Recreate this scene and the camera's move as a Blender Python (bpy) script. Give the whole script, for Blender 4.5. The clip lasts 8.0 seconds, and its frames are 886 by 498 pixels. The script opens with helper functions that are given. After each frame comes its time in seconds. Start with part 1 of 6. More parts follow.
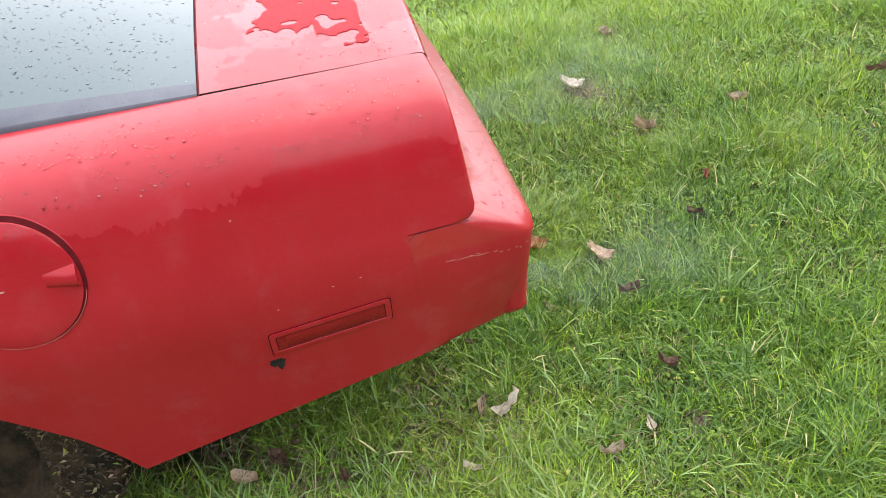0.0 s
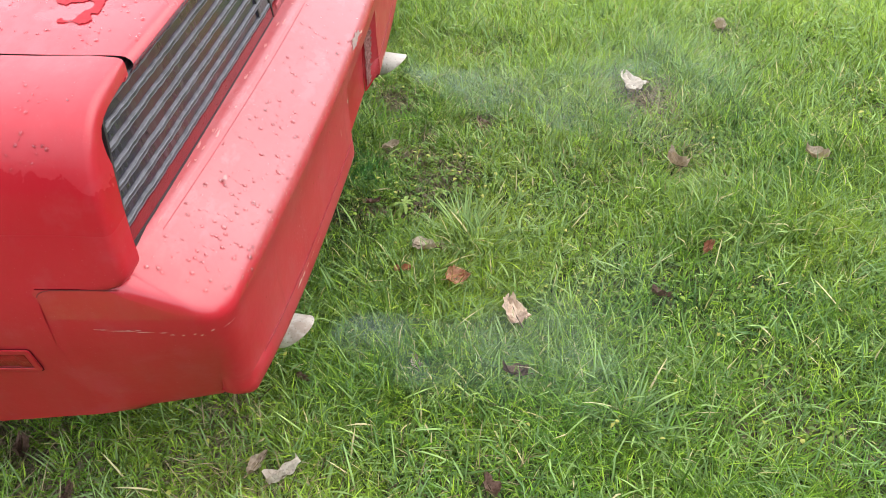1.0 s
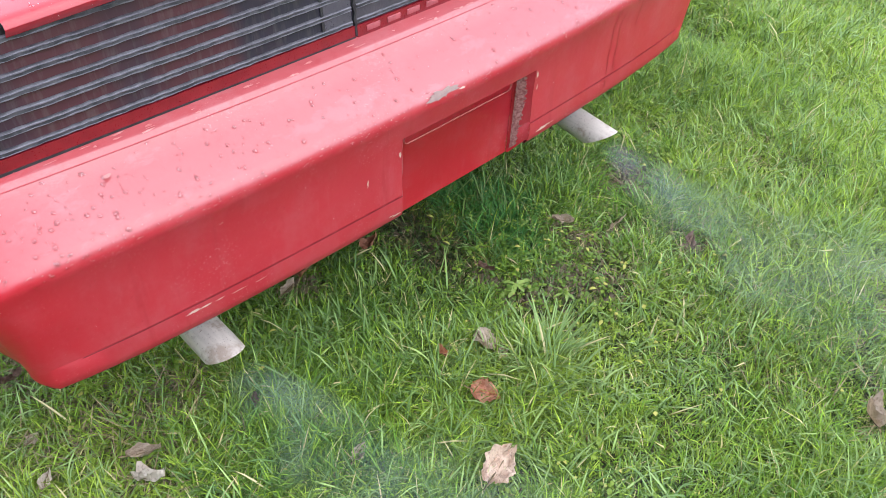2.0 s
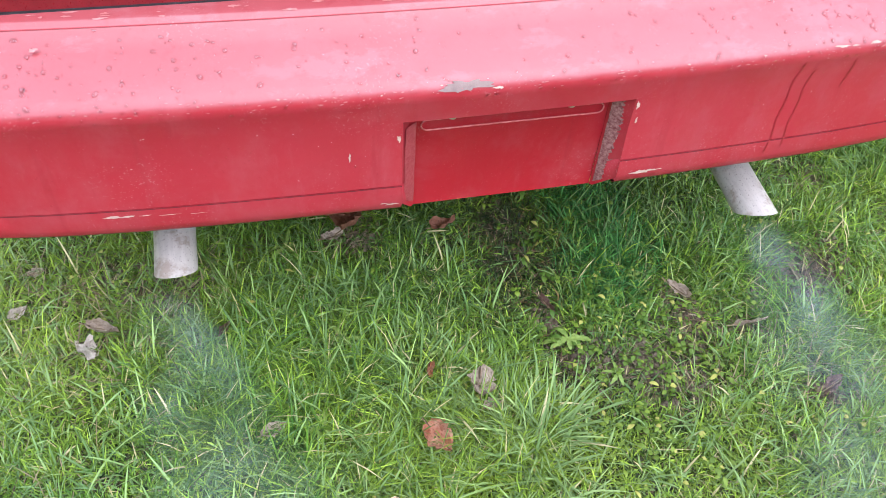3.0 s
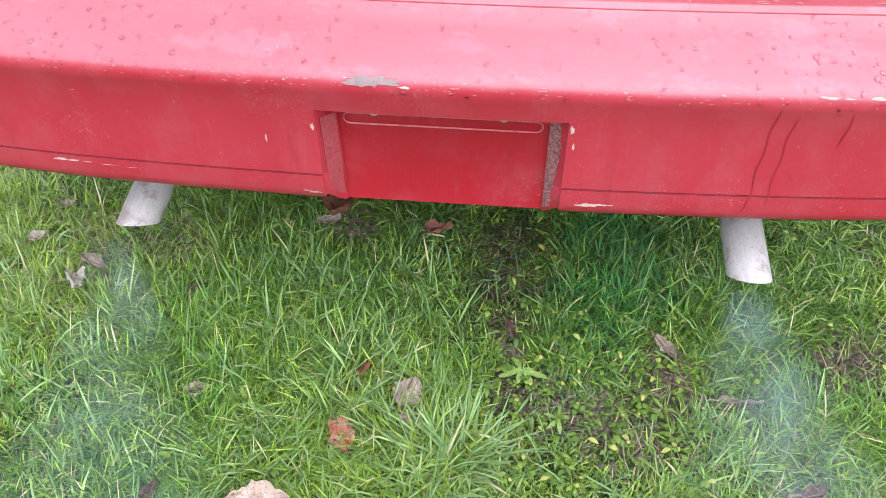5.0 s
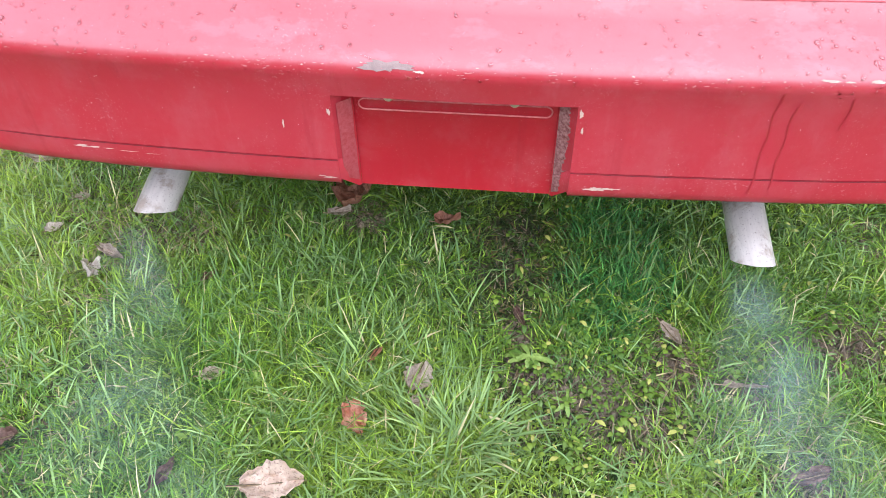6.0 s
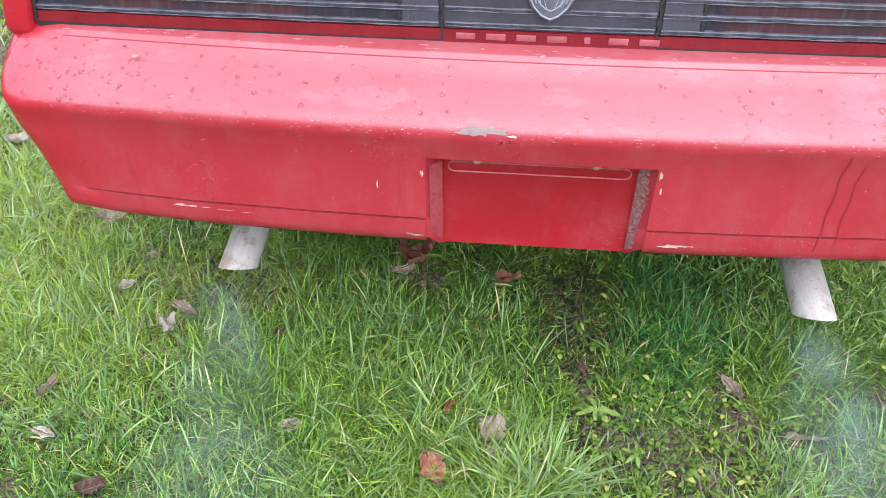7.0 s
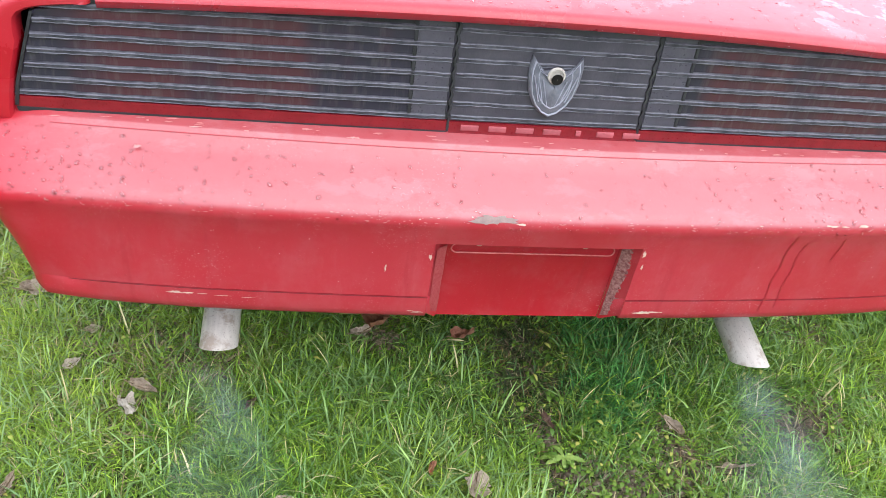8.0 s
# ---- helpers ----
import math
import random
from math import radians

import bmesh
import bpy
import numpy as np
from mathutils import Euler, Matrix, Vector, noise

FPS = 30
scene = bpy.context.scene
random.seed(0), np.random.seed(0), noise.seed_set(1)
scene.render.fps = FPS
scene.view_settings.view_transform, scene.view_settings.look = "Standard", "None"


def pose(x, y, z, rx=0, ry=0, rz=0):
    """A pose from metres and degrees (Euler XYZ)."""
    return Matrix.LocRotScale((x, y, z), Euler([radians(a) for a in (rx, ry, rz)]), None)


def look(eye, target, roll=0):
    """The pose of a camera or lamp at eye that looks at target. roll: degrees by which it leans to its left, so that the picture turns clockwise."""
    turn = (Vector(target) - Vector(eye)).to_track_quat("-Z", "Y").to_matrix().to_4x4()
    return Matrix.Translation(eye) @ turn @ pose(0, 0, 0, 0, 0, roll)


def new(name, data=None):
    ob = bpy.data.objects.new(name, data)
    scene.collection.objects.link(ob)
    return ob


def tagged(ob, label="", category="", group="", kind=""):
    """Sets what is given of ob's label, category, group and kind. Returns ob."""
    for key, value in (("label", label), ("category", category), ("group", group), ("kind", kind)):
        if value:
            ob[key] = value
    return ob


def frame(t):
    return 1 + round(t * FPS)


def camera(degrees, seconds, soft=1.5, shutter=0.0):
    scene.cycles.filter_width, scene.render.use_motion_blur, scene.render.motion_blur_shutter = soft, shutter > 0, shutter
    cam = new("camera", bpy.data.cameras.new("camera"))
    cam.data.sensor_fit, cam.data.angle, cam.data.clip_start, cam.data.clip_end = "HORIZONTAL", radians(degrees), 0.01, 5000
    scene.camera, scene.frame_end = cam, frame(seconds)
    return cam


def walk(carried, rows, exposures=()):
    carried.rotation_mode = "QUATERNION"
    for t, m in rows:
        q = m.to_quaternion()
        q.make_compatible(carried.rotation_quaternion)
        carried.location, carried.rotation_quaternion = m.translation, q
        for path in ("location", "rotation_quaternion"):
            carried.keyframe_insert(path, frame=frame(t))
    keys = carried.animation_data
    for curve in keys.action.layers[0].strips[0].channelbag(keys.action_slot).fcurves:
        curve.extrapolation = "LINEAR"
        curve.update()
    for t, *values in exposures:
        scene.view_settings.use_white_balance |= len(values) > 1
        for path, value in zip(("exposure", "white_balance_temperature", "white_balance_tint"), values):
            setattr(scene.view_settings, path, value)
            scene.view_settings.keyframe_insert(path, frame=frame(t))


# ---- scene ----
cam = camera(57.3, 8.0, soft=0.8)
PATH = [
    (0, (-1.950, 0.379, 1.290), (-0.290, 0.073, 0.189), -6.7),
    (0.2, (-1.935, 0.220, 1.294), (-0.278, 0.009, 0.169), -6.5),
    (0.5, (-1.836, 0.026, 1.260), (-0.195, -0.051, 0.097), -5.0),
    (0.7, (-1.706, -0.100, 1.243), (-0.096, -0.117, 0.034), -1.0),
    (1, (-1.578, -0.324, 1.275), (-0.010, -0.181, 0.017), -0.1),
    (1.2, (-1.491, -0.487, 1.260), (0.005, -0.094, -0.026), -2.3),
    (1.5, (-1.343, -0.690, 1.267), (-0.028, 0.042, -0.064), -1.3),
    (1.8, (-1.199, -0.825, 1.256), (0.053, 0.103, -0.005), 1.9),
    (2, (-0.996, -0.834, 1.290), (0.155, 0.169, -0.007), 5.1),
    (2.2, (-0.841, -0.882, 1.316), (0.168, 0.192, -0.038), 6.6),
    (3.3, (-0.267, -0.902, 1.231), (0.030, 0.424, -0.236), 6.3),
    (3.5, (-0.196, -0.885, 1.229), (0.056, 0.428, -0.259), 5.7),
    (4, (-0.007, -0.898, 1.229), (0.093, 0.429, -0.264), 4.4),
    (4.5, (0.078, -0.912, 1.241), (-0.001, 0.448, -0.223), 1.9),
    (4.7, (0.083, -0.901, 1.241), (-0.022, 0.456, -0.224), 1.6),
    (5.8, (0.066, -0.922, 1.240), (-0.047, 0.447, -0.214), 1.4),
    (6, (0.066, -0.958, 1.232), (-0.044, 0.423, -0.211), 1.5),
    (6.5, (0.064, -1.026, 1.237), (-0.023, 0.394, -0.168), 1.2),
    (7, (-0.072, -1.033, 1.263), (-0.180, 0.462, -0.061), 1.9),
    (7.5, (-0.272, -1.082, 1.322), (-0.187, 0.423, 0.008), 6.7),
    (8, (-0.401, -1.004, 1.373), (-0.045, 0.497, 0.100), 11.4),
]
walk(cam, [(t, look(eye, target, roll)) for t, eye, target, roll in PATH],
     [(0.0, 0.50, 7050, 10), (1.2, 0.50, 6750, 11), (2.2, 0.50, 6150, 15), (3.3, 0.64, 5900, 17), (6.5, 0.68, 5900, 17), (8.0, 0.54, 6250, 11)])

# ---- world, sun ----
world = bpy.data.worlds.new("overcast_sky")
scene.world = world
world.use_nodes = True
wn, wl = world.node_tree.nodes, world.node_tree.links
wn.clear()
sky = wn.new("ShaderNodeTexSky")
sky.sky_type, sky.sun_disc = "NISHITA", False
sky.sun_elevation, sky.sun_rotation = radians(54), radians(156)
sky.air_density, sky.dust_density, sky.ozone_density = 1.0, 4.0, 1.0
cloud = wn.new("ShaderNodeMix")
cloud.data_type = "RGBA"
cloud.inputs["Factor"].default_value = 0.72
cloud.inputs["B"].default_value = (18.4, 20.0, 22.8, 1)
bg = wn.new("ShaderNodeBackground")
bg.inputs["Strength"].default_value = 0.12
wout = wn.new("ShaderNodeOutputWorld")
wl.new(sky.outputs["Color"], cloud.inputs["A"])
wl.new(cloud.outputs["Result"], bg.inputs["Color"])
wl.new(bg.outputs["Background"], wout.inputs["Surface"])

sun = new("sun", bpy.data.lights.new("sun", "SUN"))
sun.data.energy, sun.data.angle, sun.data.color = 1.15, radians(70), (1.0, 0.97, 0.93)
sun.matrix_world = look((1.1, -2.5, 3.8), (0, 0, 0))


# ---- materials ----
class Mat:
    """A node material under construction."""

    def __init__(self, name):
        self.m = bpy.data.materials.new(name)
        self.m.use_nodes = True
        self.n, self.l = self.m.node_tree.nodes, self.m.node_tree.links
        self.b = self.n["Principled BSDF"]
        self.tc = self.n.new("ShaderNodeTexCoord").outputs["Object"]

    def put(self, socket, value):
        s = self.b.inputs[socket]
        if isinstance(value, bpy.types.NodeSocket):
            self.l.new(value, s)
        else:
            s.default_value = value
        return self

    def noise(self, scale, detail=4, rough=0.55, stretch=None, lo=0.35, hi=0.65, kind="n"):
        src = self.tc
        if stretch:
            mp = self.n.new("ShaderNodeMapping")
            mp.inputs["Scale"].default_value = stretch
            self.l.new(src, mp.inputs["Vector"])
            src = mp.outputs["Vector"]
        if kind == "n":
            t = self.n.new("ShaderNodeTexNoise")
            t.inputs["Scale"].default_value, t.inputs["Detail"].default_value = scale, detail
            t.inputs["Roughness"].default_value = rough
            out = t.outputs["Fac"]
        else:
            t = self.n.new("ShaderNodeTexVoronoi")
            t.inputs["Scale"].default_value = scale
            out = t.outputs["Distance"]
        self.l.new(src, t.inputs["Vector"])
        r = self.n.new("ShaderNodeMapRange")
        r.inputs["From Min"].default_value, r.inputs["From Max"].default_value = lo, hi
        self.l.new(out, r.inputs["Value"])
        return r.outputs["Result"]

    def mix(self, fac, a, b):
        x = self.n.new("ShaderNodeMix")
        x.data_type = "RGBA"
        for key, v in (("Factor", fac), ("A", a), ("B", b)):
            if isinstance(v, bpy.types.NodeSocket):
                self.l.new(v, x.inputs[key])
            else:
                x.inputs[key].default_value = v if key == "Factor" else (*v, 1)
        return x.outputs["Result"]

    def mul(self, a, k, add=0.0):
        x = self.n.new("ShaderNodeMath")
        x.operation = "MULTIPLY_ADD"
        self.l.new(a, x.inputs[0])
        if isinstance(k, bpy.types.NodeSocket):
            self.l.new(k, x.inputs[1])
        else:
            x.inputs[1].default_value = k
        x.inputs[2].default_value = add
        return x.outputs[0]

    def bump(self, h, dist, strength=1.0, base=None):
        x = self.n.new("ShaderNodeBump")
        x.inputs["Distance"].default_value, x.inputs["Strength"].default_value = dist, strength
        self.l.new(h, x.inputs["Height"])
        if base is not None:
            self.l.new(base, x.inputs["Normal"])
        self.l.new(x.outputs["Normal"], self.b.inputs["Normal"])
        return x.outputs["Normal"]

    def island(self):
        return self.n.new("ShaderNodeNewGeometry").outputs["Random Per Island"]

    def rand(self):
        return self.n.new("ShaderNodeObjectInfo").outputs["Random"]


def paint_material(name, film):
    """Old red car paint, chalky with fine specks; film says where rain water stands on it as a glossy skin."""
    m = Mat(name)
    blotch = m.noise(5, 5, 0.6)
    fine = m.noise(60, 3, 0.6, lo=0.3, hi=0.7)
    speck = m.noise(420, 2, 0.5, lo=0.70, hi=0.76)
    streak = m.noise(26, 4, 0.6, stretch=(1, 1, 0.12), lo=0.5, hi=0.8)
    c = m.mix(blotch, (0.385, 0.010, 0.020), (0.43, 0.016, 0.027))
    c = m.mix(m.mul(fine, 0.35), c, (0.41, 0.022, 0.032))
    c = m.mix(m.mul(streak, 0.12), c, (0.44, 0.08, 0.09))
    pale = m.noise(11, 6, 0.66, stretch=(0.6, 1, 1), lo=0.54, hi=0.66)
    c = m.mix(m.mul(pale, 0.09), c, (0.52, 0.17, 0.19))
    c = m.mix(m.mul(speck, 0.35), c, (0.58, 0.22, 0.21))
    if film == "":
        # the bumper's back is bleached chalky, its sides are not
        sep = m.n.new("ShaderNodeSeparateXYZ")
        m.l.new(m.tc, sep.inputs[0])
        side = m.n.new("ShaderNodeMath")
        side.operation = "ABSOLUTE"
        m.l.new(sep.outputs["X"], side.inputs[0])
        bleach = m.n.new("ShaderNodeMapRange")
        bleach.inputs["From Min"].default_value, bleach.inputs["From Max"].default_value = 0.84, 0.70
        m.l.new(side.outputs[0], bleach.inputs["Value"])
        # the plate recess is sheltered and keeps its colour
        shelter = None
        for socket, edge, kind in ((side.outputs[0], 0.166, "LESS_THAN"), (sep.outputs["Z"], 0.545, "LESS_THAN"), (sep.outputs["Y"], -0.004, "GREATER_THAN")):
            t = m.n.new("ShaderNodeMath")
            t.operation, t.inputs[1].default_value = kind, edge
            m.l.new(socket, t.inputs[0])
            shelter = t.outputs[0] if shelter is None else m.mul(shelter, t.outputs[0])
        # the chalky tone is full above the crease, weaker on the face below
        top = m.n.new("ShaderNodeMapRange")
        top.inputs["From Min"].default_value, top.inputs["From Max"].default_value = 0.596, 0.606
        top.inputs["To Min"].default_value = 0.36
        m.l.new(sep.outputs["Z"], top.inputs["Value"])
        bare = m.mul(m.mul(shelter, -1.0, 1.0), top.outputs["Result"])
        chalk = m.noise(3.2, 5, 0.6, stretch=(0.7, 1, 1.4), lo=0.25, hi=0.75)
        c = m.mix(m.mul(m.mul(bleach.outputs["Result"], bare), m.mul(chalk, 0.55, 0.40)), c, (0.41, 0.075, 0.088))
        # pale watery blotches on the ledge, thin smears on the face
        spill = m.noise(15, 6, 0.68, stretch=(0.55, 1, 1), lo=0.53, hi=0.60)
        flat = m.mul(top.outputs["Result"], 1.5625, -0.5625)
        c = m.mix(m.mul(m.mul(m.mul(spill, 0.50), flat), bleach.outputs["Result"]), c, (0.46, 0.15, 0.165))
        # the whole ledge is mixed towards a paler, greyer red
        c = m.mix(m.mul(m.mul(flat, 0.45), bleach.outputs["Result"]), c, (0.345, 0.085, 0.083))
        smear = m.noise(38, 5, 0.65, stretch=(1, 1, 0.22), lo=0.60, hi=0.74)
        c = m.mix(m.mul(m.mul(smear, 0.16), bleach.outputs["Result"]), c, (0.45, 0.12, 0.13))
        mottle = m.noise(9, 6, 0.7, stretch=(1, 1, 0.7), lo=0.48, hi=0.66)
        c = m.mix(m.mul(m.mul(mottle, 0.22), bleach.outputs["Result"]), c, (0.46, 0.115, 0.125))
        drip = m.noise(34, 4, 0.6, stretch=(1, 1, 0.07), lo=0.60, hi=0.72)
        c = m.mix(m.mul(m.mul(drip, 0.30), bleach.outputs["Result"]), c, (0.30, 0.018, 0.027))
        cluster = m.noise(6.5, 3, 0.6, lo=0.52, hi=0.66)
        fleck = m.noise(240, 3, 0.6, lo=0.60, hi=0.67)
        c = m.mix(m.mul(m.mul(m.mul(fleck, cluster), 0.38), bleach.outputs["Result"]), c, (0.56, 0.27, 0.26))
        grit = m.noise(170, 3, 0.6, lo=0.66, hi=0.72)
        c = m.mix(m.mul(grit, 0.25), c, (0.22, 0.02, 0.025))
    if film == "side":
        sep = m.n.new("ShaderNodeSeparateXYZ")
        m.l.new(m.tc, sep.inputs[0])
        edge = m.noise(16, 5, 0.7, stretch=(1, 1, 0.6), lo=0.2, hi=0.8)
        wave = m.noise(3.0, 3, 0.5, stretch=(1, 1, 0.1), lo=0.2, hi=0.8)
        h = m.n.new("ShaderNodeMath")
        h.operation = "MULTIPLY_ADD"
        m.l.new(edge, h.inputs[0])
        h.inputs[1].default_value = -0.060
        m.l.new(m.mul(sep.outputs["Z"], -1.0, 0.870), h.inputs[2])
        h2 = m.n.new("ShaderNodeMath")
        h2.operation = "MULTIPLY_ADD"
        m.l.new(wave, h2.inputs[0])
        h2.inputs[1].default_value = -0.10
        m.l.new(h.outputs[0], h2.inputs[2])
        r = m.n.new("ShaderNodeMapRange")
        r.inputs["From Min"].default_value, r.inputs["From Max"].default_value = -0.002, 0.003
        m.l.new(h2.outputs[0], r.inputs["Value"])
        fade = m.n.new("ShaderNodeMapRange")
        fade.inputs["From Min"].default_value, fade.inputs["From Max"].default_value = 0.655, 0.75
        m.l.new(sep.outputs["Z"], fade.inputs["Value"])
        wet, amount = m.mul(r.outputs["Result"], fade.outputs["Result"]), 0.30
    elif film == "deck":
        wet, amount = m.noise(4.5, 6, 0.62, lo=0.52, hi=0.535), 0.30
    else:
        wet, amount = m.noise(7, 6, 0.62, stretch=(1, 1, 2.2), lo=0.5, hi=0.65), 0.06
    m.put("Base Color", m.mix(m.mul(wet, amount), c, (0.29, 0.005, 0.010)))
    m.put("Roughness", m.mul(wet, -amount, 0.50)).put("Specular IOR Level", 0.32 if film == "deck" else 0.22)
    m.put("Coat Weight", 0.8 if film == "deck" else 0.32).put("Coat IOR", 1.5)
    if film != "deck":
        # rain water stands where the panels turn up
        low, high = (0.600, 0.607) if film == "" else (0.800, 0.862)
        sep = m.n.new("ShaderNodeSeparateXYZ")
        m.l.new(m.tc, sep.inputs[0])
        stand = m.n.new("ShaderNodeMapRange")
        stand.inputs["From Min"].default_value, stand.inputs["From Max"].default_value = low, high
        up = m.n.new("ShaderNodeMath")
        up.operation = "ADD"
        m.l.new(m.mul(fine, 0.004), up.inputs[0])
        m.l.new(sep.outputs["Z"], up.inputs[1])
        m.l.new(up.outputs[0], stand.inputs["Value"])
        top_coat = 0.78 if film == "" else 0.60
        m.put("Coat Weight", m.mul(stand.outputs["Result"], top_coat, 0.18)).put("Coat IOR", 1.55)
    m.put("Coat Roughness", m.mul(wet, -0.4 * amount, 0.24))
    m.bump(fine, 0.0006, 0.25)
    return m.m


def plain(name, col, rough, col2=None, scale=30, metal=0.0, relief=0.0005, spec=0.5):
    m = Mat(name)
    a = m.noise(scale, 5, 0.6)
    b = m.noise(scale * 9, 3, 0.6, lo=0.3, hi=0.7)
    c2 = col2 or tuple(min(1, v * 1.5 + 0.01) for v in col)
    m.put("Base Color", m.mix(m.mul(b, 0.4), m.mix(a, col, c2), col))
    m.put("Roughness", m.mul(b, 0.15, rough)).put("Metallic", metal).put("Specular IOR Level", spec)
    m.bump(b, relief, 0.5)
    return m.m


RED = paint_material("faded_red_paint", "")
RED_SIDE = paint_material("faded_red_side_paint", "side")
RED_DECK = paint_material("faded_red_deck_paint", "deck")
CHIP = plain("bare_primer_chip", (0.52, 0.34, 0.27), 0.7, (0.64, 0.47, 0.38), 80)
DARK_LINE = plain("dark_groove_and_gap_line", (0.11, 0.011, 0.015), 0.8, (0.20, 0.017, 0.024), 60)
GAP = plain("dark_red_panel_gap", (0.085, 0.008, 0.011), 0.8, (0.125, 0.010, 0.014), 60, spec=0.1)
SCUFF = plain("grey_filler_patch", (0.24, 0.165, 0.15), 0.6, (0.36, 0.25, 0.22), 60)
BLACK = plain("black_rubber_seal", (0.012, 0.012, 0.014), 0.45, (0.03, 0.03, 0.032), 40)
UNDER = plain("dirty_underbody", (0.012, 0.011, 0.010), 0.9, (0.03, 0.026, 0.022), 12)
SOOT = plain("exhaust_soot", (0.012, 0.011, 0.009), 0.95, spec=0.05)
TYRE = plain("muddy_tyre_rubber", (0.014, 0.012, 0.009), 0.9, (0.075, 0.052, 0.032), 22, relief=0.006, spec=0.15)
RUBBED = plain("rubbed_recess_paint", (0.30, 0.026, 0.032), 0.55, (0.38, 0.075, 0.078), 150)
BEAD = plain("pale_bead_and_lip_paint", (0.42, 0.075, 0.075), 0.45, (0.55, 0.20, 0.18), 90)
WORN = plain("worn_paint_edge", (0.46, 0.13, 0.12), 0.5, (0.55, 0.26, 0.24), 120)
SCRAPE = plain("scraped_paint", (0.15, 0.03, 0.03), 0.6, (0.42, 0.22, 0.20), 170)
RUN_AND_LIP = plain("wet_run_and_lip_paint", (0.36, 0.018, 0.026), 0.3, (0.385, 0.022, 0.031), 40)
MARKER = plain("overpainted_marker_lens", (0.24, 0.006, 0.011), 0.3, (0.28, 0.009, 0.015), 40, spec=0.3)
WET_RED = plain("wet_red_paint", (0.36, 0.012, 0.020), 0.38, (0.41, 0.018, 0.027), 30, spec=0.12, relief=0.0001)
RIM = plain("muddy_wheel_rim", (0.016, 0.013, 0.010), 0.9, (0.07, 0.048, 0.03), 30, spec=0.15)
SCREW = plain("plate_screw_metal", (0.45, 0.40, 0.30), 0.4, metal=0.7)


def steel_material():
    """Dull exhaust steel with brown heat stains, soot specks and fine scratches along the pipe."""
    m = Mat("brushed_exhaust_steel")
    stain = m.noise(22, 5, 0.65, lo=0.50, hi=0.62)
    speck = m.noise(310, 3, 0.6, lo=0.60, hi=0.70)
    brush = m.noise(160, 3, 0.5, stretch=(1, 0.06, 1), lo=0.35, hi=0.65)
    c = m.mix(m.mul(brush, 0.6), (0.60, 0.545, 0.485), (0.48, 0.43, 0.38))
    c = m.mix(m.mul(stain, 0.75), c, (0.31, 0.235, 0.18))
    m.put("Base Color", m.mix(m.mul(speck, 0.75), c, (0.13, 0.10, 0.08)))
    m.put("Roughness", m.mul(stain, 0.2, 0.38)).put("Metallic", 0.08).put("Specular IOR Level", 0.35)
    m.bump(brush, 0.0004, 0.4)
    return m.m


STEEL = steel_material()


def lens_material():
    m = Mat("smoked_lamp_lens")
    a = m.noise(6, 3, 0.5, stretch=(1, 0.2, 0.2), lo=0.42, hi=0.58)
    st = m.noise(90, 4, 0.6, stretch=(1, 1, 0.12), lo=0.5, hi=0.75)
    c = m.mix(a, (0.030, 0.024, 0.040), (0.070, 0.024, 0.034))
    m.put("Base Color", m.mix(m.mul(st, 0.25), c, (0.16, 0.15, 0.15)))
    m.put("Roughness", 0.22).put("Specular IOR Level", 0.6)
    return m.m


def rib_material():
    m = Mat("dusty_lamp_rib")
    st = m.noise(55, 4, 0.65, stretch=(1, 1, 0.4), lo=0.4, hi=0.66)
    m.put("Base Color", m.mix(st, (0.026, 0.025, 0.033), (0.085, 0.082, 0.094)))
    m.put("Roughness", 0.35)
    return m.m


LENS, RIB = lens_material(), rib_material()
RIB_EDGE = plain("glint_rib_edge", (0.080, 0.080, 0.098), 0.4, (0.165, 0.162, 0.188), 130)
REVERSE = plain("clear_grey_reverse_lens", (0.062, 0.056, 0.072), 0.25, (0.085, 0.078, 0.096), 20)
PANEL = plain("black_centre_panel", (0.044, 0.040, 0.052), 0.3, (0.072, 0.064, 0.078), 25)
EMBLEM = plain("tarnished_grey_emblem", (0.10, 0.105, 0.125), 0.4, (0.18, 0.18, 0.20), 90)
EMBLEM_LINE = plain("silver_emblem_line", (0.27, 0.27, 0.31), 0.4)
BADGE = plain("red_badge_strip", (0.17, 0.007, 0.013), 0.25, (0.23, 0.012, 0.019), 40)
LETTER = plain("pale_pink_badge_lettering", (0.33, 0.075, 0.085), 0.5)


def glass_material():
    m = Mat("tinted_hatch_glass")
    m.put("Base Color", (0.035, 0.065, 0.075, 1)).put("Roughness", 0.04).put("IOR", 1.6).put("Coat IOR", 1.6)
    m.put("Specular IOR Level", 0.8).put("Coat Weight", 0.5).put("Coat Roughness", 0.05)
    return m.m


GLASS = glass_material()
SEAL = plain("glossy_glass_edge", (0.085, 0.090, 0.115), 0.25, (0.12, 0.125, 0.15), 20, spec=0.35, relief=0.0001)


def water_material():
    """Clear water beads: the paint shows through, the sky glints on the domes."""
    m = Mat("rain_water")
    clear = m.n.new("ShaderNodeBsdfTransparent")
    clear.inputs["Color"].default_value = (0.985, 0.965, 0.965, 1)
    gl = m.n.new("ShaderNodeBsdfGlossy")
    gl.inputs["Roughness"].default_value = 0.02
    fr = m.n.new("ShaderNodeFresnel")
    fr.inputs["IOR"].default_value = 1.45
    mx = m.n.new("ShaderNodeMixShader")
    m.l.new(fr.outputs[0], mx.inputs[0])
    m.l.new(clear.outputs[0], mx.inputs[1])
    m.l.new(gl.outputs[0], mx.inputs[2])
    m.l.new(mx.outputs[0], m.n["Material Output"].inputs["Surface"])
    return m.m


WATER = water_material()


